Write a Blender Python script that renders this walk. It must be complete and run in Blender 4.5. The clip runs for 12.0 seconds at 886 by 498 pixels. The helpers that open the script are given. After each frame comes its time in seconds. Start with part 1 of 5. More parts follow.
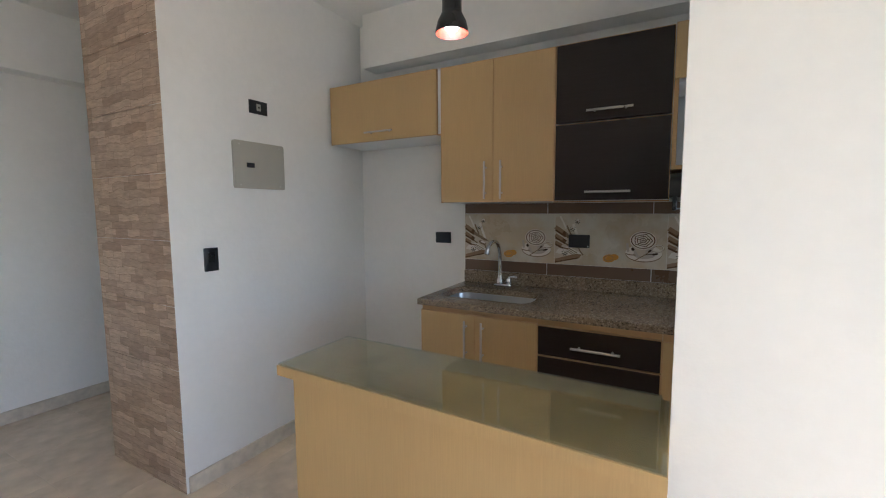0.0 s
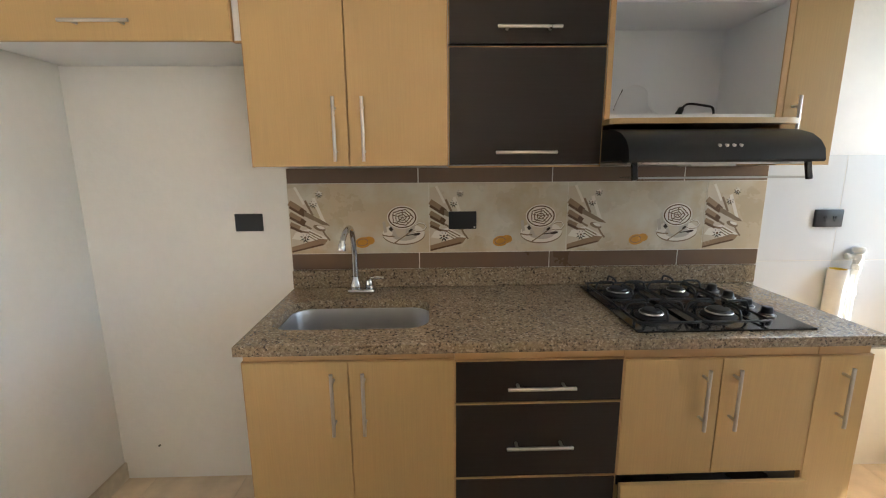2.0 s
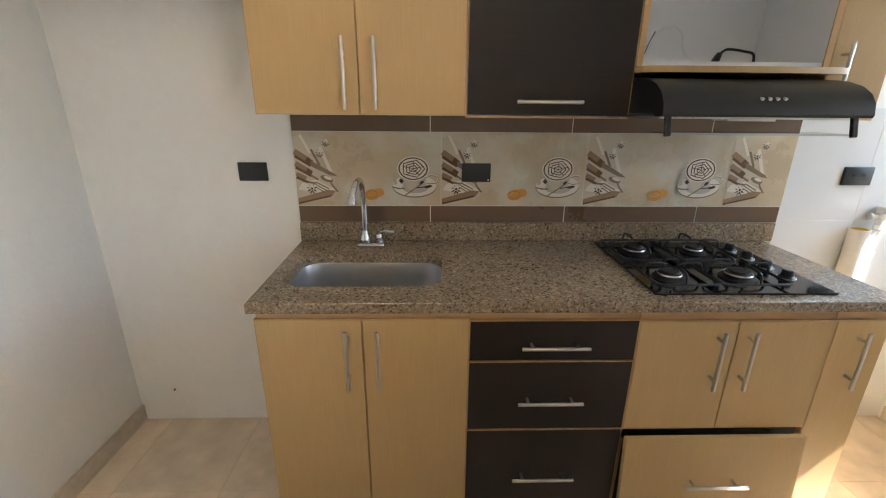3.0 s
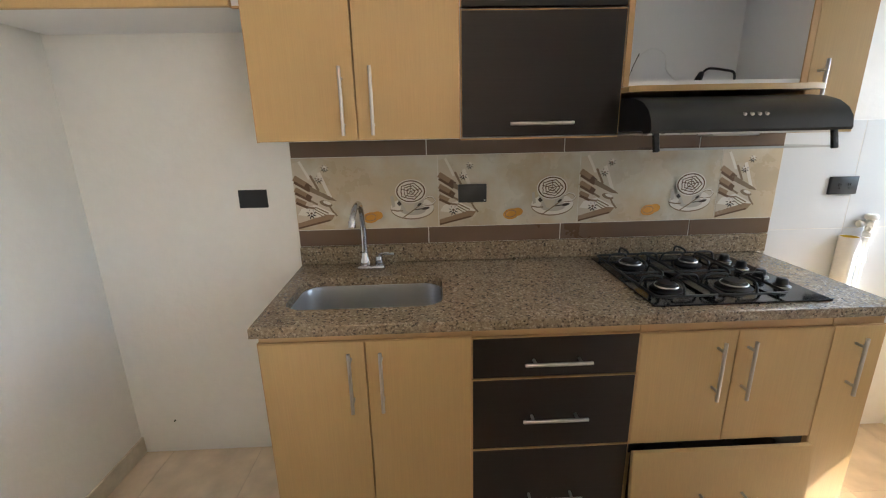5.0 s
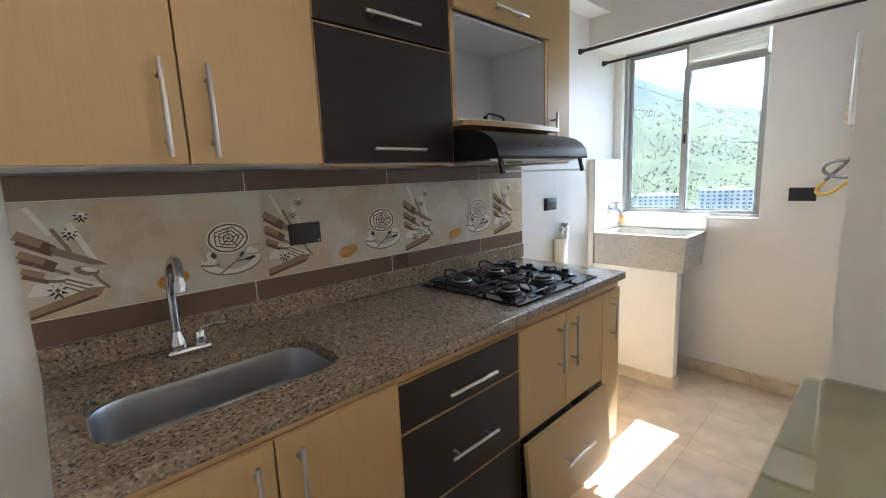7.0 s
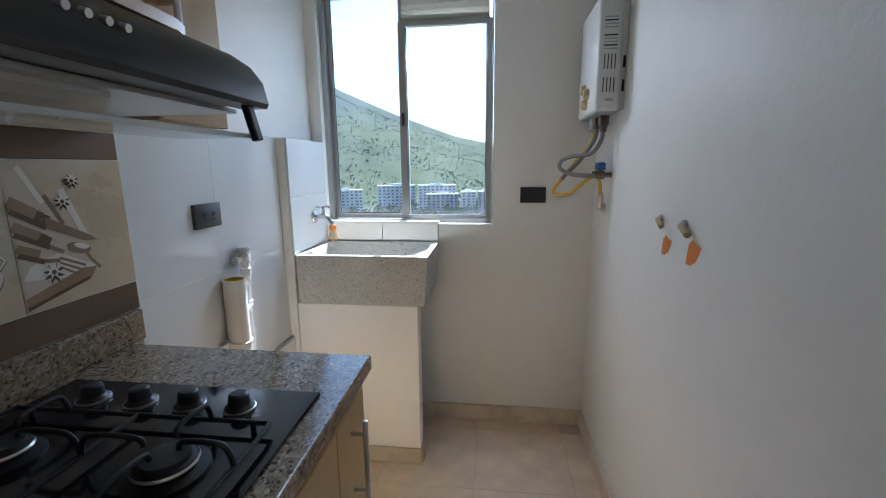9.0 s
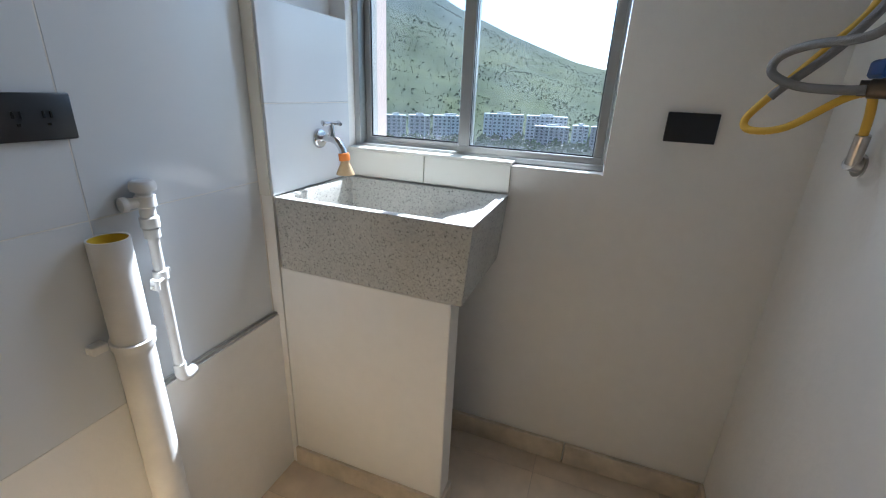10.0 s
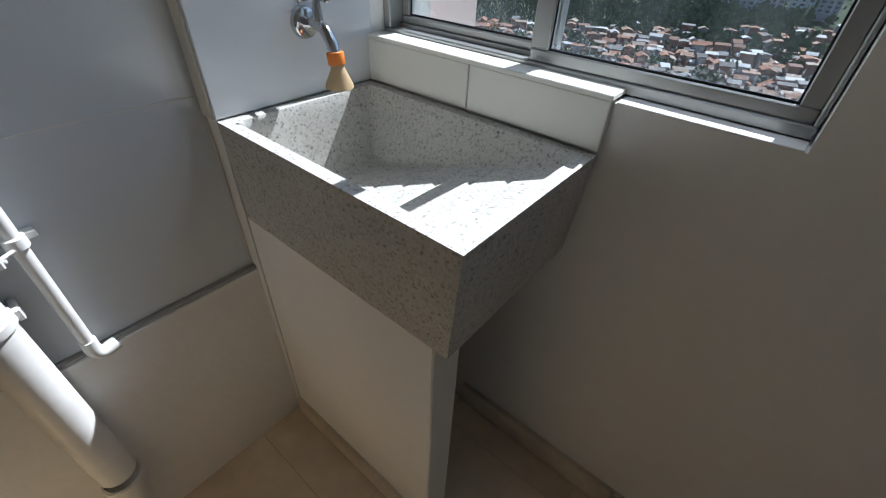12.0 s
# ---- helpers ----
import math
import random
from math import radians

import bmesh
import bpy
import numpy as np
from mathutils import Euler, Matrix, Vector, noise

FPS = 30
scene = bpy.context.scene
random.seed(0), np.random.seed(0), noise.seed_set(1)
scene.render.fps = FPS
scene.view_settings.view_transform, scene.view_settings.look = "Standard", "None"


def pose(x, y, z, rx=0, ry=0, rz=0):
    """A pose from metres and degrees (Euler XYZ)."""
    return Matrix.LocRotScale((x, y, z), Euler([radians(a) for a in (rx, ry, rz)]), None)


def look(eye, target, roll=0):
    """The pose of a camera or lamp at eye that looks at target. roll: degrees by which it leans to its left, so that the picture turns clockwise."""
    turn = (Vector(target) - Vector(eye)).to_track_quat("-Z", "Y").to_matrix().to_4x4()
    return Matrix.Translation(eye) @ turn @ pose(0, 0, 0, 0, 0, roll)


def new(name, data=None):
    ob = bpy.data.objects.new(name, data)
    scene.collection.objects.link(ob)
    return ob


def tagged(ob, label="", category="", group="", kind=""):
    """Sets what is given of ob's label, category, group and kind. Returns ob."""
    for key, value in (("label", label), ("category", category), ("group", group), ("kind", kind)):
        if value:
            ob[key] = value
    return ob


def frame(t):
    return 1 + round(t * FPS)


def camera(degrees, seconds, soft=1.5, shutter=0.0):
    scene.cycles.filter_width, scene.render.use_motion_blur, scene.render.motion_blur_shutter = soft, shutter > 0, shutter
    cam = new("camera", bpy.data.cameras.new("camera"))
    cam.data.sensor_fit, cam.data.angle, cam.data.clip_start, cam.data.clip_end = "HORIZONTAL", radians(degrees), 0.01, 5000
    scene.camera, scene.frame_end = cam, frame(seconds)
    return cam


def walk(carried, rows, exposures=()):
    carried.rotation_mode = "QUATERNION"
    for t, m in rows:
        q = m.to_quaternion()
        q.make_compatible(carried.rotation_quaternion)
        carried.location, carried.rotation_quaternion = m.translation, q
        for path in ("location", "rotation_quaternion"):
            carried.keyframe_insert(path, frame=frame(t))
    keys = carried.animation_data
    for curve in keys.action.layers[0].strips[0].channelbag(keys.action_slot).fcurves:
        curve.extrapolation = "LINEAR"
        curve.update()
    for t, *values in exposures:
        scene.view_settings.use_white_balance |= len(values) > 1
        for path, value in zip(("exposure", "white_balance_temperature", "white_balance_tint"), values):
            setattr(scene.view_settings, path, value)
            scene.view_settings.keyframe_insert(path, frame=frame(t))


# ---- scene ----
cam = camera(92.7, 12.0, soft=1.1)
PATH = [
    (0, (1.243, 1.072, 1.357), (0.284, 2.817, 1.169), -0.3),
    (0.5, (1.031, 1.206, 1.354), (0.407, 3.095, 1.145), -0.3),
    (1, (0.827, 1.401, 1.355), (0.455, 3.354, 1.138), -0.4),
    (1.5, (0.685, 1.573, 1.382), (0.667, 3.563, 1.182), -0.5),
    (2, (0.654, 1.767, 1.388), (0.706, 3.73, 1.009), -0.4),
    (2.5, (0.628, 1.819, 1.393), (0.689, 3.689, 0.686), 1.1),
    (3, (0.608, 1.824, 1.416), (0.66, 3.72, 0.781), 0.5),
    (3.2, (0.606, 1.811, 1.468), (0.654, 3.769, 1.062), 0.1),
    (4.8, (0.599, 1.787, 1.423), (0.663, 3.747, 1.03), -1.4),
    (5, (0.599, 1.802, 1.414), (0.667, 3.728, 0.88), -1.2),
    (5.5, (0.593, 1.837, 1.383), (0.66, 3.693, 0.641), 0.4),
    (6, (0.454, 1.853, 1.382), (0.742, 3.77, 0.889), 1.4),
    (6.5, (0.256, 1.897, 1.409), (1.139, 3.666, 1.106), 0.4),
    (7, (0.137, 2.105, 1.337), (1.487, 3.545, 1.013), -2.5),
    (7.5, (0.192, 2.281, 1.331), (1.97, 3.139, 1.011), -2.6),
    (7.7, (0.253, 2.38, 1.34), (2.149, 2.926, 1.013), -2.1),
    (9.3, (1.361, 2.644, 1.288), (3.307, 2.835, 0.865), -0.0),
    (9.5, (1.504, 2.654, 1.271), (3.426, 2.873, 0.763), 0.1),
    (10, (1.9, 2.636, 1.234), (3.661, 3.276, 0.534), 2.6),
    (10.5, (2.184, 2.702, 1.232), (3.746, 3.672, 0.446), 2.6),
    (11, (2.398, 2.768, 1.302), (3.886, 3.817, 0.475), 3.3),
    (11.5, (2.47, 2.735, 1.33), (3.854, 3.858, 0.422), 3.2),
    (12, (2.472, 2.673, 1.251), (3.709, 3.648, 0.018), 2.9),
]
LIGHT = [
    (0, 2.88, 5350, 10), (0.5, 2.95, 5450, 10), (1, 3.42, 6050, 10), (1.5, 3.78, 6250, 10), (2.5, 3.75, 5950, 10), (6, 3.72, 5900, 10), (6.5, 3.55, 5750, 10), (7.0, 3.4, 5500, 10), (7.5, 3.15, 5300, 10), (7.7, 3.05, 5250, 10),
    (9.3, 2.22, 5200, 10), (10, 2.1, 5250, 10), (10.5, 1.9, 5250, 10), (11, 1.22, 5450, 10), (11.5, 0.88, 5600, 10), (12, 1.0, 5450, 10),
]
walk(cam, [(t, look(eye, target, roll)) for t, eye, target, roll in PATH], LIGHT)

# ---------------------------------------------------------------- light
world = bpy.data.worlds.new("world")
scene.world = world
world.use_nodes = True
wn = world.node_tree.nodes
sky = wn.new("ShaderNodeTexSky")
sky.sky_type = "NISHITA"
sky.sun_disc = False
sky.sun_elevation = radians(51)
sky.sun_rotation = radians(95)
wn["Background"].inputs["Strength"].default_value = 0.07
world.node_tree.links.new(sky.outputs["Color"], wn["Background"].inputs["Color"])

sun = new("sun", bpy.data.lights.new("sun", "SUN"))
sun.data.energy, sun.data.angle, sun.data.color = 5.0, radians(0.5), (1.0, 0.95, 0.87)
# the sky's light through the part of the balcony opening beside the view
lamp = new("balcony_daylight", bpy.data.lights.new("balcony_daylight", "AREA"))
lamp.data.shape, lamp.data.size, lamp.data.size_y, lamp.data.energy, lamp.data.color = "RECTANGLE", 1.7, 2.1, 1.2, (0.95, 0.98, 1.0)
lamp.matrix_world = look((2.84, -0.72, 1.12), (0.0, -0.2, 1.0))
# the bright sky in the top of the laundry window's opening
top_lamp = new("window_daylight", bpy.data.lights.new("window_daylight", "AREA"))
top_lamp.data.shape, top_lamp.data.size, top_lamp.data.size_y, top_lamp.data.energy, top_lamp.data.color = "RECTANGLE", 0.33, 0.20, 0.90, (0.95, 0.98, 1.0)
top_lamp.matrix_world = look((3.30, 2.865, 1.84), (2.0, 2.50, 0.55))
sun.matrix_world = look((0, 0, 0), (-0.627, 0.055, -0.777))


# ---------------------------------------------------------------- mesh helpers
def box(x0, x1, y0, y1, z0, z1, bevel=0.0, seg=1):
    bm = bmesh.new()
    bmesh.ops.create_cube(bm, size=1)
    bmesh.ops.scale(bm, vec=(x1 - x0, y1 - y0, z1 - z0), verts=bm.verts)
    bmesh.ops.translate(bm, vec=((x0 + x1) / 2, (y0 + y1) / 2, (z0 + z1) / 2), verts=bm.verts)
    if bevel:
        bmesh.ops.bevel(bm, geom=bm.edges[:], offset=bevel, segments=seg, affect="EDGES", profile=0.5)
    return bm


def cyl(p0, p1, r0, r1=None, seg=16, bevel=0.0):
    p0, p1 = Vector(p0), Vector(p1)
    bm = bmesh.new()
    bmesh.ops.create_cone(bm, cap_ends=True, segments=seg, radius1=r0, radius2=r0 if r1 is None else r1, depth=(p1 - p0).length)
    if bevel:
        rims = [e for e in bm.edges if abs(e.verts[0].co.z - e.verts[1].co.z) < 1e-6]
        bmesh.ops.bevel(bm, geom=rims, offset=bevel, segments=2, affect="EDGES", profile=0.5)
    turn = (p1 - p0).to_track_quat("Z", "Y").to_matrix().to_4x4()
    bm.transform(Matrix.Translation((p0 + p1) / 2) @ turn)
    return bm


def smooth_path(points, steps=6):
    """Catmull-Rom through the points."""
    pts = [Vector(p) for p in points]
    pts = [2 * pts[0] - pts[1], *pts, 2 * pts[-1] - pts[-2]]
    out = []
    for a, b, c, d in zip(pts, pts[1:], pts[2:], pts[3:]):
        for i in range(steps):
            t = i / steps
            out.append(0.5 * (2 * b + (c - a) * t + (2 * a - 5 * b + 4 * c - d) * t * t + (3 * b - a - 3 * c + d) * t ** 3))
    return out + [pts[-2]]


def tube(points, r, seg=8, smooth=True):
    pts = smooth_path(points) if smooth else [Vector(p) for p in points]
    bm, rings = bmesh.new(), []
    ref = None
    for i, p in enumerate(pts):
        d = (pts[min(i + 1, len(pts) - 1)] - pts[max(i - 1, 0)]).normalized()
        if ref is None:
            ref = d.orthogonal().normalized()
        ref = (ref - d * ref.dot(d)).normalized()
        side = d.cross(ref)
        rings.append([bm.verts.new(p + (ref * math.cos(a) + side * math.sin(a)) * r) for a in (2 * math.pi * k / seg for k in range(seg))])
    for a, b in zip(rings, rings[1:]):
        for k in range(seg):
            bm.faces.new((a[k], a[(k + 1) % seg], b[(k + 1) % seg], b[k]))
    bm.faces.new(rings[0][::-1])
    bm.faces.new(rings[-1])
    return bm


def lathe(profile, place=Matrix(), seg=24):
    """Turns (radius, height) pairs round z; ends of radius 0 close it."""
    bm, rings = bmesh.new(), []
    for r, z in profile:
        rings.append([bm.verts.new((0, 0, z))] if r == 0 else [bm.verts.new((r * math.cos(2 * math.pi * k / seg), r * math.sin(2 * math.pi * k / seg), z)) for k in range(seg)])
    for a, b in zip(rings, rings[1:]):
        for k in range(seg):
            j = (k + 1) % seg
            if len(a) == 1 and len(b) > 1:
                bm.faces.new((a[0], b[j], b[k]))
            elif len(b) == 1 and len(a) > 1:
                bm.faces.new((a[k], a[j], b[0]))
            elif len(a) > 1:
                bm.faces.new((a[k], a[j], b[j], b[k]))
    bmesh.ops.recalc_face_normals(bm, faces=bm.faces)
    bm.transform(place)
    return bm


def prism(outline, lift, place=Matrix()):
    """A flat outline in xy, thickened by lift along z."""
    bm = bmesh.new()
    low = [bm.verts.new((x, y, 0)) for x, y in outline]
    high = [bm.verts.new((x, y, lift)) for x, y in outline]
    bm.faces.new(low[::-1])
    bm.faces.new(high)
    n = len(low)
    for k in range(n):
        bm.faces.new((low[k], low[(k + 1) % n], high[(k + 1) % n], high[k]))
    bmesh.ops.recalc_face_normals(bm, faces=bm.faces)
    bm.transform(place)
    return bm


def rounded(x0, x1, y0, y1, r, seg=6):
    out = []
    for cx, cy, a0 in ((x1 - r, y1 - r, 0), (x0 + r, y1 - r, 90), (x0 + r, y0 + r, 180), (x1 - r, y0 + r, 270)):
        for k in range(seg + 1):
            a = radians(a0 + 90 * k / seg)
            out.append((cx + r * math.cos(a), cy + r * math.sin(a)))
    return out


def join(*bms):
    first = bms[0]
    for bm in bms[1:]:
        me = bpy.data.meshes.new("joined")
        bm.to_mesh(me)
        bm.free()
        first.from_mesh(me)
        bpy.data.meshes.remove(me)
    return first


def part(name, bm, material, parent=None, label="", sharp=35):
    me = bpy.data.meshes.new(name)
    bm.to_mesh(me)
    bm.free()
    me.materials.append(material)
    me.shade_smooth()
    me.set_sharp_from_angle(angle=radians(sharp))
    ob = new(name, me)
    if parent is not None:
        ob.parent = parent
        if parent in base_of:
            ob.matrix_parent_inverse = base_of[parent].inverted()
    if label:
        ob["label"] = label
    return ob


base_of = {}


def thing(name, place, label, category, group=""):
    ob = new(name)
    ob.empty_display_size = 0.05
    ob.location = place
    base_of[ob] = Matrix.Translation(place)
    return tagged(ob, label, category, group)


def structure(name, bm, material, label, category="", sharp=35):
    return tagged(part(name, bm, material, None, "", sharp), label, category or name.split("_")[0], "", "structure")


# ---------------------------------------------------------------- materials
def material(name, color, rough=0.5, metal=0.0, vary=0.06, scale=3.0, bump=0.0, bump_scale=60.0, spec=0.5, stretch=(1, 1, 1), fine=0.0, fine_scale=80.0, fine_stretch=(1, 1, 1), pieces=0.0, coat=0.0):
    """A paint, wood, stone or metal: a base colour with a broad and a fine variation, and relief."""
    m = bpy.data.materials.new(name)
    m.use_nodes = True
    nt = m.node_tree
    n, link = nt.nodes, nt.links.new
    b = n["Principled BSDF"]
    b.inputs["Metallic"].default_value = metal
    b.inputs["Specular IOR Level"].default_value = spec
    b.inputs["Coat Weight"].default_value = coat
    co = n.new("ShaderNodeTexCoord")
    mp = n.new("ShaderNodeMapping")
    mp.inputs["Scale"].default_value = stretch
    link(co.outputs["Object"], mp.inputs["Vector"])
    broad = n.new("ShaderNodeTexNoise")
    broad.inputs["Scale"].default_value = scale
    broad.inputs["Detail"].default_value = 5
    broad.inputs["Roughness"].default_value = 0.6
    link(mp.outputs["Vector"], broad.inputs["Vector"])
    mp2 = n.new("ShaderNodeMapping")
    mp2.inputs["Scale"].default_value = fine_stretch
    link(co.outputs["Object"], mp2.inputs["Vector"])
    grain = n.new("ShaderNodeTexNoise")
    grain.inputs["Scale"].default_value = fine_scale
    grain.inputs["Detail"].default_value = 4
    link(mp2.outputs["Vector"], grain.inputs["Vector"])
    a = n.new("ShaderNodeMath"); a.operation = "MULTIPLY_ADD"
    link(broad.outputs["Fac"], a.inputs[0]); a.inputs[1].default_value = vary * 2; a.inputs[2].default_value = 1 - vary
    c = n.new("ShaderNodeMath"); c.operation = "MULTIPLY_ADD"
    link(grain.outputs["Fac"], c.inputs[0]); c.inputs[1].default_value = fine * 2; c.inputs[2].default_value = -fine
    s = n.new("ShaderNodeMath"); s.operation = "ADD"
    link(a.outputs[0], s.inputs[0]); link(c.outputs[0], s.inputs[1])
    out = s.outputs[0]
    if pieces:
        info = n.new("ShaderNodeObjectInfo")
        e = n.new("ShaderNodeMath"); e.operation = "MULTIPLY_ADD"
        link(info.outputs["Random"], e.inputs[0]); e.inputs[1].default_value = pieces; e.inputs[2].default_value = -pieces / 2
        f = n.new("ShaderNodeMath"); f.operation = "ADD"
        link(out, f.inputs[0]); link(e.outputs[0], f.inputs[1])
        out = f.outputs[0]
    mul = n.new("ShaderNodeVectorMath"); mul.operation = "SCALE"
    mul.inputs[0].default_value = color[:3]
    link(out, mul.inputs["Scale"])
    link(mul.outputs["Vector"], b.inputs["Base Color"])
    r = n.new("ShaderNodeMath"); r.operation = "MULTIPLY_ADD"
    link(broad.outputs["Fac"], r.inputs[0]); r.inputs[1].default_value = 0.16; r.inputs[2].default_value = max(0.02, rough - 0.08)
    link(r.outputs[0], b.inputs["Roughness"])
    if bump:
        bn = n.new("ShaderNodeTexNoise")
        bn.inputs["Scale"].default_value = bump_scale
        bn.inputs["Detail"].default_value = 3
        link(co.outputs["Object"], bn.inputs["Vector"])
        bp = n.new("ShaderNodeBump")
        bp.inputs["Strength"].default_value = bump
        bp.inputs["Distance"].default_value = 0.01
        link(bn.outputs["Fac"], bp.inputs["Height"])
        link(bp.outputs["Normal"], b.inputs["Normal"])
    return m


def speckled(name, stops, scale, rough, spec=0.5, blend=None, blend_scale=6.0):
    """A stone of grains: a random tone per cell, run through colour stops."""
    m = bpy.data.materials.new(name)
    m.use_nodes = True
    nt = m.node_tree
    n, link = nt.nodes, nt.links.new
    b = n["Principled BSDF"]
    b.inputs["Roughness"].default_value = rough
    b.inputs["Specular IOR Level"].default_value = spec
    co = n.new("ShaderNodeTexCoord")
    v = n.new("ShaderNodeTexVoronoi")
    v.inputs["Scale"].default_value = scale
    wob = n.new("ShaderNodeTexNoise")
    wob.inputs["Scale"].default_value = scale * 0.8
    add = n.new("ShaderNodeVectorMath"); add.operation = "MULTIPLY_ADD"
    link(wob.outputs["Color"], add.inputs[0])
    add.inputs[1].default_value = (0.012,) * 3
    link(co.outputs["Object"], add.inputs[2])
    link(add.outputs["Vector"], v.inputs["Vector"])
    sep = n.new("ShaderNodeSeparateColor")
    link(v.outputs["Color"], sep.inputs["Color"])
    ramp = n.new("ShaderNodeValToRGB")
    ramp.color_ramp.interpolation = "CONSTANT"
    el = ramp.color_ramp.elements
    while len(el) < len(stops):
        el.new(0.5)
    for e, (p, col) in zip(el, stops):
        e.position, e.color = p, (*col, 1)
    link(sep.outputs["Red"], ramp.inputs["Fac"])
    big = n.new("ShaderNodeTexNoise")
    big.inputs["Scale"].default_value = blend_scale
    big.inputs["Detail"].default_value = 4
    link(co.outputs["Object"], big.inputs["Vector"])
    a = n.new("ShaderNodeMath"); a.operation = "MULTIPLY_ADD"
    link(big.outputs["Fac"], a.inputs[0]); a.inputs[1].default_value = 0.4; a.inputs[2].default_value = 0.8
    mul = n.new("ShaderNodeVectorMath"); mul.operation = "SCALE"
    link(ramp.outputs["Color"], mul.inputs[0]); link(a.outputs[0], mul.inputs["Scale"])
    link(mul.outputs["Vector"], b.inputs["Base Color"])
    return m


def pane_glass(name, tint=(0.95, 0.98, 0.97), gloss=0.03, dust=0.0, least=0.04, splash=0.0):
    m = bpy.data.materials.new(name)
    m.use_nodes = True
    nt = m.node_tree
    n, link = nt.nodes, nt.links.new
    n.remove(n["Principled BSDF"])
    tr, gl, mix, lw = n.new("ShaderNodeBsdfTransparent"), n.new("ShaderNodeBsdfGlossy"), n.new("ShaderNodeMixShader"), n.new("ShaderNodeLayerWeight")
    tr.inputs["Color"].default_value = (*tint, 1)
    gl.inputs["Roughness"].default_value = gloss
    p = n.new("ShaderNodeMath"); p.operation = "POWER"
    link(lw.outputs["Facing"], p.inputs[0]); p.inputs[1].default_value = 4.0
    lw.inputs["Blend"].default_value = 0.5
    a = n.new("ShaderNodeMath"); a.operation = "MULTIPLY_ADD"
    link(p.outputs[0], a.inputs[0]); a.inputs[1].default_value = 0.9; a.inputs[2].default_value = least
    link(a.outputs[0], mix.inputs["Fac"])
    link(tr.outputs["BSDF"], mix.inputs[1]); link(gl.outputs["BSDF"], mix.inputs[2])
    last = mix
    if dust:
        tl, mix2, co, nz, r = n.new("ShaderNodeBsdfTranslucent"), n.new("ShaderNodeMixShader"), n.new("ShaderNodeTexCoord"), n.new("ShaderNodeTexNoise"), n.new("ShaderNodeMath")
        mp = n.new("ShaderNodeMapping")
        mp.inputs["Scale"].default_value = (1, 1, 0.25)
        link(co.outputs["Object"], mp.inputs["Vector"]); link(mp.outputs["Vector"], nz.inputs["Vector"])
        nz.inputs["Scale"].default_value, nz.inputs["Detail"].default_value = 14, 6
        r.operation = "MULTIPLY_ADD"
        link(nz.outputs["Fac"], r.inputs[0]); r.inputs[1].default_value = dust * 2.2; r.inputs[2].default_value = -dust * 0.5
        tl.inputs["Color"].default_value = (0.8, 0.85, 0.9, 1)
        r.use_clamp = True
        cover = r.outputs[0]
        if splash:
            # dried drops, thickest along the bottom rail
            sep, rise, drops, cut, both, top = n.new("ShaderNodeSeparateXYZ"), n.new("ShaderNodeMapRange"), n.new("ShaderNodeTexNoise"), n.new("ShaderNodeMath"), n.new("ShaderNodeMapRange"), n.new("ShaderNodeMath")
            link(co.outputs["Object"], sep.inputs["Vector"]); link(sep.outputs["Z"], rise.inputs["Value"])
            rise.inputs["From Min"].default_value, rise.inputs["From Max"].default_value = 1.072, 1.14
            rise.inputs["To Min"].default_value, rise.inputs["To Max"].default_value = 0.14, 0.0
            drops.inputs["Scale"].default_value, drops.inputs["Detail"].default_value = 210, 2
            link(co.outputs["Object"], drops.inputs["Vector"])
            cut.operation = "ADD"
            link(drops.outputs["Fac"], cut.inputs[0]); link(rise.outputs["Result"], cut.inputs[1])
            link(cut.outputs[0], both.inputs["Value"])
            both.inputs["From Min"].default_value, both.inputs["From Max"].default_value, both.inputs["To Max"].default_value = 0.62, 0.80, splash
            top.operation = "MAXIMUM"
            link(cover, top.inputs[0]); link(both.outputs["Result"], top.inputs[1])
            cover = top.outputs[0]
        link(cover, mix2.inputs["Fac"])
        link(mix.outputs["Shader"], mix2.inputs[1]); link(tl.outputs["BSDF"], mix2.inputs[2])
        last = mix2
    link(last.outputs["Shader"], n["Material Output"].inputs["Surface"])
    return m


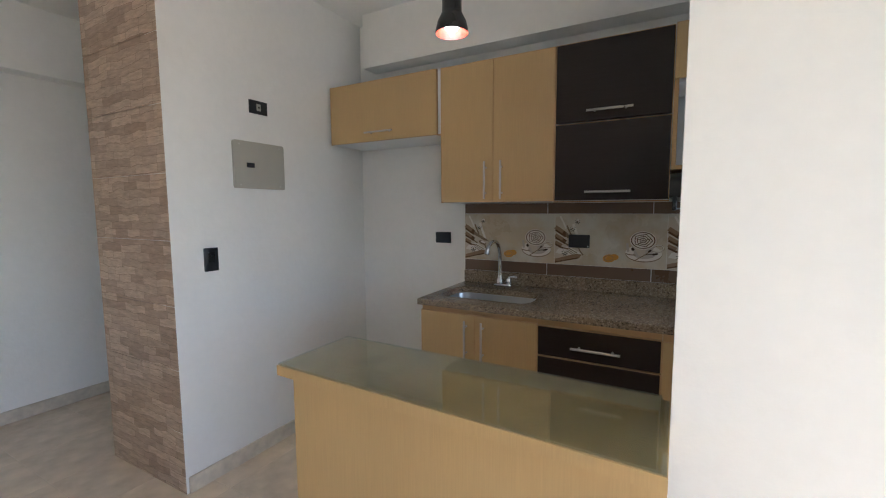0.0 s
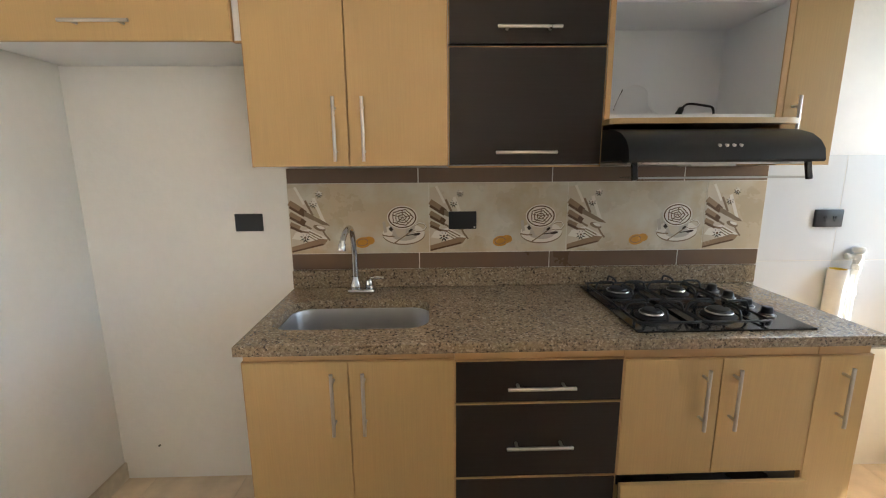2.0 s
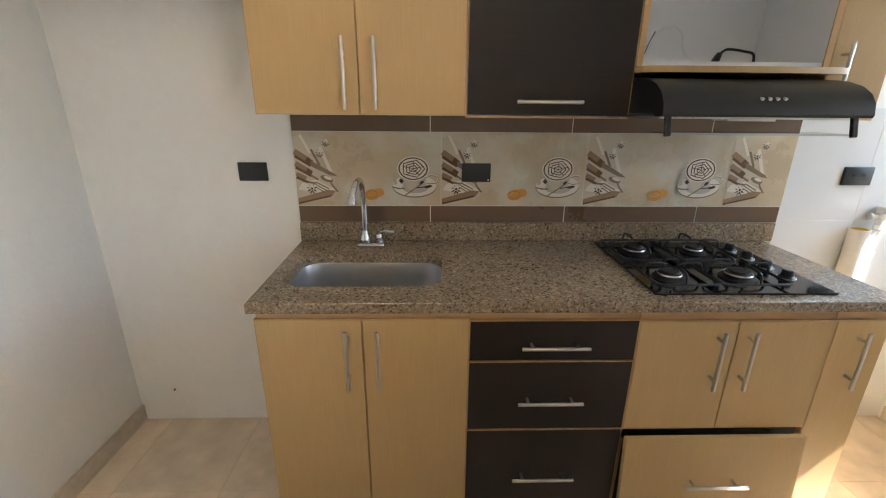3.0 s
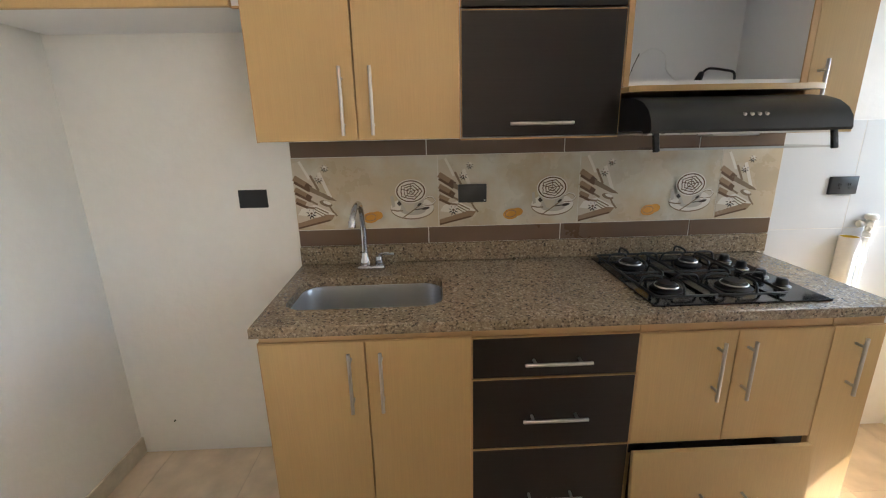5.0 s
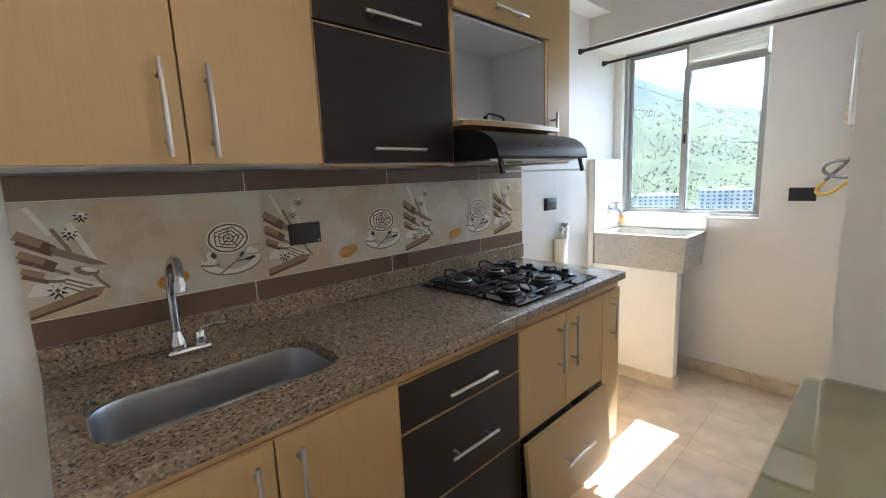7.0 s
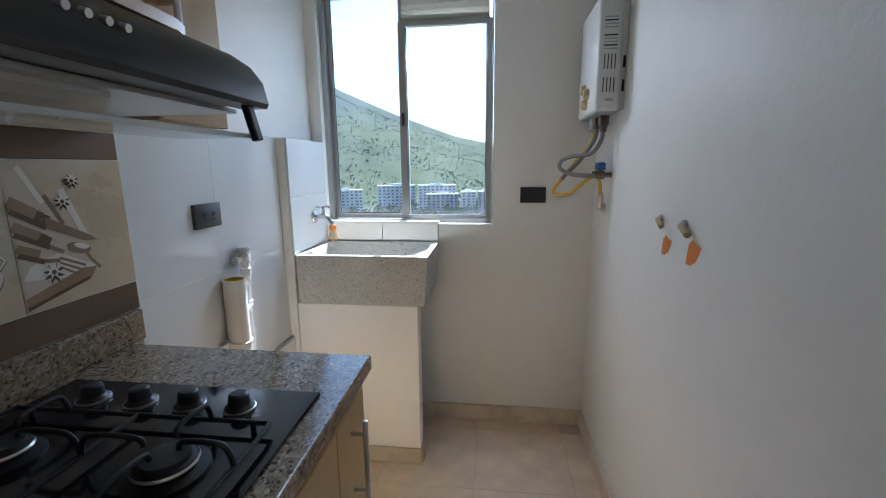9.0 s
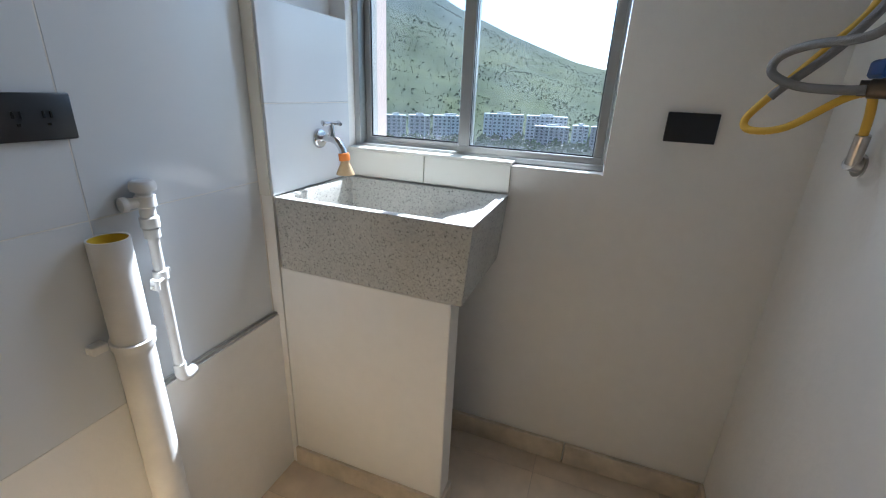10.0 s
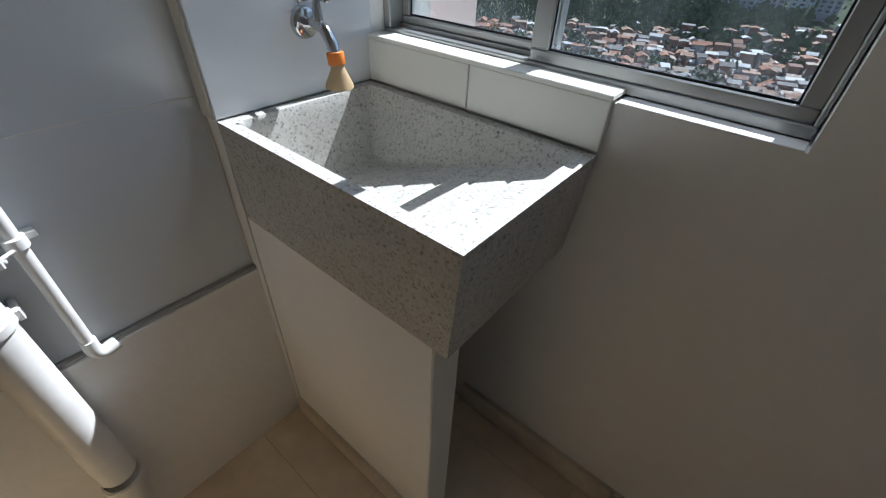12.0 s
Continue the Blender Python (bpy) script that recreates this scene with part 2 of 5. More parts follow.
def stacked_stone(name, tones, rough=0.45):
    """A printed tile that looks like thin split stones laid in courses."""
    m = bpy.data.materials.new(name)
    m.use_nodes = True
    nt = m.node_tree
    n, link = nt.nodes, nt.links.new
    b = n["Principled BSDF"]
    b.inputs["Roughness"].default_value = rough
    co, sep, add, cmb = n.new("ShaderNodeTexCoord"), n.new("ShaderNodeSeparateXYZ"), n.new("ShaderNodeMath"), n.new("ShaderNodeCombineXYZ")
    link(co.outputs["Object"], sep.inputs["Vector"])
    link(sep.outputs["X"], add.inputs[0]); link(sep.outputs["Y"], add.inputs[1])
    wob = n.new("ShaderNodeTexNoise")
    wob.inputs["Scale"].default_value = 7
    link(co.outputs["Object"], wob.inputs["Vector"])
    wz = n.new("ShaderNodeMath"); wz.operation = "MULTIPLY_ADD"
    link(wob.outputs["Fac"], wz.inputs[0]); wz.inputs[1].default_value = 0.05; link(sep.outputs["Z"], wz.inputs[2])
    link(add.outputs[0], cmb.inputs["X"]); link(wz.outputs[0], cmb.inputs["Y"])
    br = n.new("ShaderNodeTexBrick")
    br.offset, br.squash, br.squash_frequency = 0.37, 0.6, 3
    br.inputs["Scale"].default_value = 1.0
    br.inputs["Brick Width"].default_value = 0.19
    br.inputs["Row Height"].default_value = 0.038
    br.inputs["Mortar Size"].default_value = 0.0012
    br.inputs["Mortar Smooth"].default_value = 0.6
    br.inputs["Color1"].default_value = (*tones[0], 1)
    br.inputs["Color2"].default_value = (*tones[1], 1)
    br.inputs["Mortar"].default_value = (*tones[2], 1)
    link(cmb.outputs["Vector"], br.inputs["Vector"])
    mp = n.new("ShaderNodeMapping")
    mp.inputs["Scale"].default_value = (1, 1, 5)
    link(co.outputs["Object"], mp.inputs["Vector"])
    g = n.new("ShaderNodeTexNoise")
    g.inputs["Scale"].default_value, g.inputs["Detail"].default_value, g.inputs["Roughness"].default_value = 14, 6, 0.7
    link(mp.outputs["Vector"], g.inputs["Vector"])
    ga = n.new("ShaderNodeMath"); ga.operation = "MULTIPLY_ADD"
    link(g.outputs["Fac"], ga.inputs[0]); ga.inputs[1].default_value = 1.5; ga.inputs[2].default_value = 0.24
    mul = n.new("ShaderNodeVectorMath"); mul.operation = "SCALE"
    link(br.outputs["Color"], mul.inputs[0]); link(ga.outputs[0], mul.inputs["Scale"])
    link(mul.outputs["Vector"], b.inputs["Base Color"])
    bp = n.new("ShaderNodeBump")
    bp.inputs["Strength"].default_value, bp.inputs["Distance"].default_value = 0.3, 0.004
    link(g.outputs["Fac"], bp.inputs["Height"])
    link(bp.outputs["Normal"], b.inputs["Normal"])
    return m


M_wall = material("wall_paint", (0.80, 0.785, 0.75), 0.55, vary=0.09, scale=1.3, bump=0.12, bump_scale=45, fine=0.03, fine_scale=25)
M_ceil = material("ceiling_paint", (0.80, 0.79, 0.76), 0.7, vary=0.03, scale=1.2, bump=0.08, bump_scale=40)
M_maple = material("maple_melamine", (0.495, 0.34, 0.15), 0.38, vary=0.15, scale=2.0, stretch=(1, 1, 0.3), fine=0.10, fine_scale=70, fine_stretch=(4, 4, 0.10))
M_maple_edge = material("maple_edge", (0.50, 0.31, 0.14), 0.45, vary=0.06, scale=4)
M_wenge = material("wenge_melamine", (0.021, 0.0145, 0.012), 0.42, vary=0.14, scale=3, stretch=(0.3, 1, 1), fine=0.25, fine_scale=55, fine_stretch=(0.1, 4, 5), spec=0.3)
M_white = material("white_melamine", (0.78, 0.78, 0.79), 0.4, vary=0.02, scale=2)
M_granite = speckled("brown_granite", [(0.0, (0.055, 0.044, 0.032)), (0.10, (0.178, 0.132, 0.085)), (0.30, (0.240, 0.182, 0.117)), (0.66, (0.302, 0.238, 0.158)), (0.90, (0.405, 0.333, 0.244))], 205, 0.17)
M_terrazzo = speckled("cement_terrazzo", [(0.0, (0.11, 0.107, 0.10)), (0.08, (0.40, 0.395, 0.36)), (0.3, (0.47, 0.46, 0.42)), (0.7, (0.51, 0.50, 0.455)), (0.95, (0.57, 0.56, 0.51))], 330, 0.6)
M_steel = material("brushed_steel", (0.55, 0.53, 0.50), 0.30, 1.0, vary=0.1, scale=8, fine=0.06, fine_scale=200)
M_sink = material("sink_steel", (0.47, 0.48, 0.50), 0.36, 1.0, vary=0.08, scale=5, fine=0.05, fine_scale=120, fine_stretch=(0.2, 1, 1))
M_chrome = material("chrome", (0.60, 0.60, 0.61), 0.10, 1.0, vary=0.02, scale=9)
M_black = material("black_enamel", (0.010, 0.010, 0.011), 0.28, vary=0.1, scale=5)
M_hobglass = material("black_glass", (0.008, 0.008, 0.009), 0.07, vary=0.1, scale=4)
M_iron = material("cast_iron", (0.012, 0.012, 0.012), 0.5, vary=0.15, scale=20, bump=0.1, bump_scale=150)
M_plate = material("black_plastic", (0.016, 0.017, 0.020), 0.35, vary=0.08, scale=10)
M_hood = material("hood_paint", (0.012, 0.012, 0.013), 0.33, vary=0.08, scale=5)
M_tile_brown = material("brown_tile", (0.140, 0.087, 0.052), 0.30, vary=0.06, scale=3, pieces=0.06)
M_tile_cream = material("cream_tile", (0.53, 0.435, 0.295), 0.28, vary=0.2, scale=3.5, fine=0.07, fine_scale=9)
cr = M_tile_cream.node_tree
nz, mixc, out_bs = cr.nodes.new("ShaderNodeTexNoise"), cr.nodes.new("ShaderNodeMix"), cr.nodes["Principled BSDF"]
mixc.data_type = "RGBA"
nz.inputs["Scale"].default_value, nz.inputs["Detail"].default_value = 6.5, 5
cr.links.new(cr.nodes["Texture Coordinate"].outputs["Object"], nz.inputs["Vector"])
was = out_bs.inputs["Base Color"].links[0].from_socket
rr = cr.nodes.new("ShaderNodeValToRGB")
rr.color_ramp.elements[0].position, rr.color_ramp.elements[1].position = 0.42, 0.66
cr.links.new(nz.outputs["Fac"], rr.inputs["Fac"])
cr.links.new(rr.outputs["Color"], mixc.inputs["Factor"])
cr.links.new(was, mixc.inputs["A"])
mixc.inputs["B"].default_value = (0.60, 0.57, 0.48, 1)
cr.links.new(mixc.outputs["Result"], out_bs.inputs["Base Color"])
M_bed = material("floor_grout", (0.50, 0.42, 0.33), 0.8, vary=0.1, scale=20)
M_grout = material("grout", (0.72, 0.69, 0.63), 0.8, vary=0.05, scale=20)
M_tile_white = material("white_tile", (0.66, 0.68, 0.695), 0.14, vary=0.02, scale=2, bump=0.02, bump_scale=6)
M_tile_ivory = material("ivory_tile", (0.78, 0.77, 0.70), 0.2, vary=0.03, scale=3)
M_floor = material("beige_floor_tile", (0.70, 0.575, 0.43), 0.24, vary=0.24, scale=2.4, fine=0.26, fine_scale=9, pieces=0.06, bump=0.03, bump_scale=30)
M_skirt = material("beige_skirting", (0.60, 0.525, 0.42), 0.4, vary=0.5, scale=5, fine=0.2, fine_scale=25)
M_pvc = material("white_pvc", (0.70, 0.69, 0.66), 0.35, vary=0.25, scale=8)
M_yellow = material("yellow_paint", (0.72, 0.50, 0.03), 0.5, vary=0.08, scale=10)
M_panel = material("breaker_cover", (0.42, 0.40, 0.34), 0.4, vary=0.04, scale=6)
M_alu = material("grey_aluminium", (0.42, 0.43, 0.42), 0.38, 0.85, vary=0.06, scale=10)
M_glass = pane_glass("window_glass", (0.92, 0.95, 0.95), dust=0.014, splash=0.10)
M_topglass = pane_glass("table_glass", (0.90, 0.945, 0.925), 0.03, dust=0.09, least=0.11)
M_visor = pane_glass("visor_glass", (0.90, 0.93, 0.92), 0.02, least=0.08)
M_orange = material("orange_plastic", (0.62, 0.18, 0.02), 0.5, vary=0.1, scale=20)
M_heater = material("heater_enamel", (0.72, 0.72, 0.70), 0.35, vary=0.02, scale=5)
M_hose = material("braided_hose", (0.22, 0.21, 0.20), 0.45, 0.6, vary=0.1, scale=60, bump=0.4, bump_scale=400)
M_gas = material("yellow_hose", (0.68, 0.42, 0.04), 0.5, vary=0.08, scale=20)
M_blue = material("blue_handle", (0.01, 0.06, 0.22), 0.4, vary=0.05, scale=10)
M_cork = material("worn_wood_tip", (0.42, 0.30, 0.16), 0.7, vary=0.2, scale=40)
M_rod = material("bronze_rod", (0.035, 0.026, 0.022), 0.4, 0.4, vary=0.1, scale=20)
M_concrete = material("cement_render", (0.42, 0.40, 0.37), 0.85, vary=0.15, scale=6, bump=0.3, bump_scale=60)
M_pink = material("pink_render", (0.68, 0.53, 0.47), 0.85, vary=0.06, scale=2, bump=0.15, bump_scale=50)
M_stone = stacked_stone("stone_look_tile", ((0.33, 0.23, 0.155), (0.53, 0.40, 0.29), (0.20, 0.13, 0.085)))
M_paving = material("brown_paving", (0.30, 0.20, 0.135), 0.6, vary=0.2, scale=6, fine=0.08, fine_scale=40, pieces=0.3)
M_ink_brown = material("print_brown", (0.13, 0.075, 0.04), 0.25, vary=0.2, scale=40)
M_ink_dark = material("print_dark", (0.055, 0.045, 0.035), 0.25, vary=0.2, scale=40)
M_ink_tan = material("print_tan", (0.30, 0.205, 0.125), 0.25, vary=0.15, scale=20)
M_ink_white = material("print_white", (0.76, 0.715, 0.635), 0.22, vary=0.06, scale=15)
M_ink_cloth = material("print_cloth", (0.60, 0.52, 0.41), 0.22, vary=0.12, scale=12)
M_ink_taupe = material("print_taupe", (0.24, 0.175, 0.115), 0.25, vary=0.25, scale=30)
M_ink_grey = material("print_grey", (0.50, 0.455, 0.385), 0.22, vary=0.1, scale=20)
M_ink_gold = material("print_biscuit", (0.58, 0.29, 0.055), 0.25, vary=0.2, scale=30)


# ---------------------------------------------------------------- the large structure
WX, LX, BY, HY = 3.165, -0.755, 3.51, 2.165      # window wall, left wall, back wall, heater wall
CEIL = 2.63
structure("floor_slab", box(-5, 3.2, -3, 5.2, -0.25, -0.0016), M_bed, "beige cement bed under the floor tiles", "floor")
structure("ceiling", box(-5, 3.4, -3, 5.2, CEIL, CEIL + 0.15), M_ceil, "smooth white painted ceiling", "ceiling")
structure("wall_back", box(LX - 0.7, 3.25, BY, BY + 0.15, -0.012, CEIL), M_wall, "white painted kitchen back wall", "wall")
structure("wall_left", box(LX - 0.1, LX, 2.15, BY, -0.012, CEIL), M_wall, "white painted side wall beside the kitchen", "wall")
structure("wall_column", box(-1.435, LX - 0.1, 2.165, BY, -0.012, CEIL), M_wall, "white painted column core", "wall")
structure("wall_hall", box(-2.6, -2.465, -3, 5.2, -0.012, CEIL), M_wall, "white painted hall wall", "wall")
structure("wall_hall_end", box(-2.465, -1.435, 5.05, 5.2, -0.012, CEIL), M_wall, "white painted hall end wall", "wall")
structure("wall_hall_side", box(-1.435, -1.3, BY + 0.15, 5.05, -0.012, CEIL), M_wall, "white painted hall side wall", "wall")
structure("beam_hall", box(-2.465, -2.33, -3, 5.05, 2.22, CEIL), M_wall, "white painted beam along the hall wall", "beam")
structure("wall_living", box(-5, 3.2, -3.15, -3, -0.012, CEIL), M_wall, "white painted living room wall", "wall")
structure("wall_partition", prism([(1.251, 2.05), (WX, 2.05), (WX, HY), (1.251, HY)], CEIL + 0.012, Matrix.Translation((0, 0, -0.012))), M_wall, "white painted partition wall beside the laundry", "wall", 30)
structure("beam_kitchen", box(-0.62, 2.80, 3.375, BY, 2.29, CEIL), M_wall, "white painted beam above the cabinets", "beam")
structure("beam_window", box(2.80, WX, HY, BY, 2.13, CEIL), M_wall, "white painted beam above the laundry window", "beam")

# window wall with its opening, y 2.63 to 3.45, z 1.031 to 2.13
WO = 3.36
structure("wall_window_below", box(WX, WO, 2.05, BY, -0.012, 1.031), M_wall, "white painted wall under the window", "wall")
structure("wall_window_side", box(WX, WO, 2.05, 2.63, 1.031, CEIL), M_wall, "white painted wall beside the window", "wall")
structure("wall_window_jamb", box(WX, 3.262, 3.452, BY, 1.031, CEIL), M_wall, "white painted window jamb", "wall")
structure("wall_window_head", box(WX, WO, 2.63, 3.452, 2.13, CEIL), M_wall, "white painted window head", "wall")
structure("facade_fin", box(WO, 3.90, 3.70, 3.86, -3, 4), M_pink, "pale pink rendered outer wall of the building", "facade")
structure("facade_fin_edge", box(3.262, WO, 3.450, BY, 1.031, CEIL), M_concrete, "rough grey cement edge outside the window", "facade")

# living room front with the wide balcony opening
structure("wall_balcony_side", box(2.85, 3.0, -3, -1.6, -0.012, CEIL), M_wall, "white painted wall beside the balcony", "wall")
structure("wall_balcony_head", box(2.85, 3.0, -1.6, 2.05, 2.225, CEIL), M_wall, "white painted head above the balcony opening", "wall")
structure("facade_back", box(3.25, WO, BY, 3.86, -3, 4), M_pink, "pale pink rendered outer wall of the building", "facade")
structure("balcony_slab", box(3.0, 3.72, -1.8, 2.05, -0.25, -0.012), M_grout, "cement balcony slab", "floor")
structure("balcony_roof", box(3.0, 3.72, -1.8, 2.05, 2.45, 2.7), M_ceil, "white balcony ceiling slab", "ceiling")
structure("balcony_beam", box(3.60, 3.72, -1.8, 2.05, 2.27, 2.45), M_ceil, "white edge beam over the balcony", "beam")
structure("balcony_parapet", box(3.512, 3.68, -1.8, 2.05, -0.012, 0.615), M_concrete, "low balcony parapet wall", "wall")
structure("balcony_coping", box(3.495, 3.70, -1.8, 2.05, 0.615, 0.645, 0.004), M_tile_ivory, "pale coping on the balcony parapet", "trim")
structure("balcony_end", box(3.0, 3.72, -1.95, -1.8, -0.25, 2.7), M_wall, "white balcony end wall", "wall")

# skirtings
SK = 0.082
for a, b in (((LX, LX + 0.012, 2.16, 2.8), ""), ((LX, LX + 0.012, 2.805, BY), ""), ((-2.465, -2.453, -3, 5.05), ""), ((WX - 0.016, WX, HY + 0.012, 2.60), ""), ((WX - 0.016, WX, 2.604, 3.10), ""), ((1.251, 1.84, HY, HY + 0.014), ""), ((1.844, WX, HY, HY + 0.014), ""), ((-1.447, -1.435, 2.17, BY), "")):
    structure("baseboard", box(*a, 0, SK, 0.002), M_skirt, "low beige tile skirting along the wall", "skirting")

# window
win = tagged(new("window_1"), "two-light grey aluminium sliding window with a louvre", "window", "", "structure")
X0, X1, Y0, Y1, Z0, Z1 = 3.203, 3.270, 2.632, 3.452, 1.035, 2.128
frame_bm = join(box(X0, X1, Y0, Y1, Z0, Z0 + 0.018, 0.002), box(X0, X1, Y0, Y1, Z1 - 0.022, Z1, 0.002), box(X0, X1, Y0, Y0 + 0.007, Z0 + 0.018, Z1 - 0.022, 0.002), box(X0, X1, Y1 - 0.022, Y1, Z0 + 0.018, Z1 - 0.022, 0.002), box(X0 + 0.030, X0 + 0.034, Y0 + 0.022, Y1 - 0.022, Z0 + 0.018, Z0 + 0.026))
part("window_frame", frame_bm, M_alu, win)
YM = 3.062


def sash(x, y0, y1, z0, z1, w=0.021, low=0.021, high=0.021):
    """A sliding light; low and high are the widths of its two stiles."""
    return join(box(x, x + 0.02, y0, y1, z0, z0 + w, 0.002), box(x, x + 0.02, y0, y1, z1 - w, z1, 0.002), box(x, x + 0.02, y0, y0 + low, z0 + w, z1 - w, 0.002), box(x, x + 0.02, y1 - high, y1, z0 + w, z1 - w, 0.002))


part("sash", sash(3.210, Y0 + 0.007, YM + 0.016, Z0 + 0.014, 1.965, w=0.024, low=0.026, high=0.036), M_alu, win)
part("sash", sash(3.241, YM - 0.020, Y1 - 0.022, Z0 + 0.020, Z1 - 0.022, low=0.038), M_alu, win)
for a in ((3.219, Y0 + 0.032, YM - 0.018, Z0 + 0.037, 1.945), (3.250, YM + 0.016, Y1 - 0.042, Z0 + 0.040, Z1 - 0.042)):
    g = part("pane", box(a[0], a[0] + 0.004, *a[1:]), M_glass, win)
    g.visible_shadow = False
    part("gasket", join(box(a[0] - 0.003, a[0] - 0.001, a[1], a[2], a[3], a[3] + 0.005), box(a[0] - 0.003, a[0] - 0.001, a[1], a[1] + 0.004, a[3] + 0.005, a[4]), box(a[0] - 0.003, a[0] - 0.001, a[2] - 0.004, a[2], a[3] + 0.005, a[4])), M_black, win, "thin black rubber seal")
for k in range(6):
    bm = box(3.218, 3.248, Y0 + 0.022, YM, -0.002, 0.002)
    bm.transform(Matrix.Translation((3.233, 0, 1.982 + 0.022 * k)) @ pose(0, 0, 0, 0, 48, 0) @ Matrix.Translation((-3.233, 0, 0)))
    part("slat", bm, M_tile_ivory, win)
part("transom", box(3.213, 3.258, Y0 + 0.02, YM + 0.012, 1.962, 1.974, 0.002), M_alu, win)
part("latch", box(3.203, 3.216, YM - 0.008, YM + 0.006, 1.50, 1.56, 0.003), M_black, win, "black sash latch")
part("window_sill", box(WX - 0.003, 3.203, 2.634, 2.885, 1.0312, 1.0345, 0.001), M_wall, win)


# ---------------------------------------------------------------- kitchen joinery
def bar_handle(parent, p0, p1, out, gap=0.03):
    """A steel bar on two posts; out is the way from the door."""
    p0, p1, out = Vector(p0), Vector(p1), Vector(out)
    d = (p1 - p0)
    bar = cyl(p0, p1, 0.0055, seg=12, bevel=0.001)
    posts = [cyl(p0 + d * f, p0 + d * f - out * gap, 0.0045, seg=10) for f in (0.16, 0.84)]
    return part("handle", join(bar, *posts), M_steel, parent, "brushed steel bar handle")


def door(parent, name, x0, x1, z0, z1, y, mat, thick=0.018, gap=0.0015, edge=None):
    leaf = part(name, box(x0 + gap, x1 - gap, y, y + thick, z0 + gap, z1 - gap, 0.0012), mat, parent)
    if edge:
        w = 0.003
        for q in ((x0 + gap - w, x1 - gap + w, z1 - gap, z1 - gap + w), (x0 + gap - w, x0 + gap, z0, z1 - gap), (x1 - gap, x1 - gap + w, z0, z1 - gap)):
            part("edge_band", box(q[0], q[1], y + 0.002, y + thick, q[2], q[3]), edge, leaf)
    return leaf


def carcass(parent, x0, x1, y0, y1, z0, z1, mat, t=0.016, top=True):
    part("side_panel", box(x0, x0 + t, y0, y1, z0, z1), mat, parent)
    part("side_panel", box(x1 - t, x1, y0, y1, z0, z1), mat, parent)
    part("bottom_panel", box(x0 + t, x1 - t, y0, y1, z0, z0 + t), mat, parent)
    if top:
        part("top_panel", box(x0 + t, x1 - t, y0, y1, z1 - t, z1), mat, parent)
    part("back_panel", box(x0 + t, x1 - t, y1 - 0.006, y1, z0 + t, z1 - t), mat, parent)


UF, UB, UT = 3.175, 3.505, 2.127       # upper door faces, backs, tops
LF = 2.91                              # lower door faces

c = thing("wall_cabinet", (-0.34, 3.35, 1.772), "pale maple flap cabinet above the empty fridge niche", "cabinet", "upper kitchen cabinets")
carcass(c, -0.735, 0.052, UF + 0.019, UB, 1.774, UT, M_white)
l = door(c, "door", -0.735, 0.048, 1.772, UT + 0.003, UF, M_maple, edge=M_maple_edge)
bar_handle(l, (-0.441, UF - 0.03, 1.822), (-0.236, UF - 0.03, 1.822), (0, -1, 0))
part("filler", box(0.054, 0.0745, UF + 0.012, UB - 0.02, 1.774, UT - 0.001), M_white, c, "white filler strip")
part("filler_edge", box(0.054, 0.0745, UF + 0.002, UF + 0.012, 1.768, 1.774), M_maple_edge, c)

c = thing("wall_cabinet", (0.39, 3.35, 1.392), "tall pale maple two-door wall cabinet above the sink", "cabinet", "upper kitchen cabinets")
carcass(c, 0.078, 0.708, UF + 0.019, UB - 0.02, 1.392, UT, M_white)
part("side_panel", box(0.0755, 0.0775, UF + 0.018, UB - 0.02, 1.392, UT), M_maple, c)
for x0, x1, hx in ((0.078, 0.390, 0.351), (0.390, 0.708, 0.441)):
    l = door(c, "door", x0, x1, 1.392, UT, UF, M_maple, edge=M_maple_edge)
    bar_handle(l, (hx, UF - 0.03, 1.408), (hx, UF - 0.03, 1.606), (0, -1, 0))

c = thing("wall_cabinet", (0.96, 3.35, 1.392), "dark wenge wall cabinet with two lift-up flaps", "cabinet", "upper kitchen cabinets")
carcass(c, 0.711, 1.214, UF + 0.019, UB - 0.02, 1.392, UT, M_white)
part("edge_band", box(0.711, 1.214, UF + 0.004, UF + 0.018, 1.387, 1.392), M_maple_edge, c)
for z0, z1, hz in ((1.395, 1.757, 1.434), (1.764, UT, 1.807)):
    l = door(c, "flap", 0.714, 1.212, z0, z1, UF, M_wenge, edge=M_maple_edge)
    bar_handle(l, (0.862, UF - 0.03, hz), (1.060, UF - 0.03, hz), (0, -1, 0))

c = thing("wall_cabinet", (1.50, 3.35, 1.515), "pale maple wall cabinet with an open white niche", "cabinet", "upper kitchen cabinets")
carcass(c, 1.217, 1.80, UF + 0.005, UB - 0.02, 1.537, UT, M_white)
part("niche_top", box(1.233, 1.784, UF + 0.02, UB - 0.03, 1.893, 1.903), M_white, c)
part("edge_band", box(1.216, 1.2335, UF, UF + 0.005, 1.537, UT), M_maple_edge, c)
part("edge_band", box(1.7835, 1.8005, UF, UF + 0.005, 1.537, UT), M_maple_edge, c)
l = door(c, "flap", 1.218, 1.799, 1.90, UT, UF - 0.019, M_maple, edge=M_maple_edge)
bar_handle(l, (1.404, UF - 0.049, 1.941), (1.600, UF - 0.049, 1.941), (0, -1, 0))
shelf = [(1.216, UB - 0.03), (1.216, 3.13), (1.24, 3.115), (1.50, 3.105), (1.79, 3.115), (1.825, 3.13), (1.825, 3.15), (1.80, 3.16), (1.80, UB - 0.03)]
part("shelf", prism(shelf, 0.017, Matrix.Translation((0, 0, 1.518))), M_maple, c, "pale maple shelf board with bowed front")

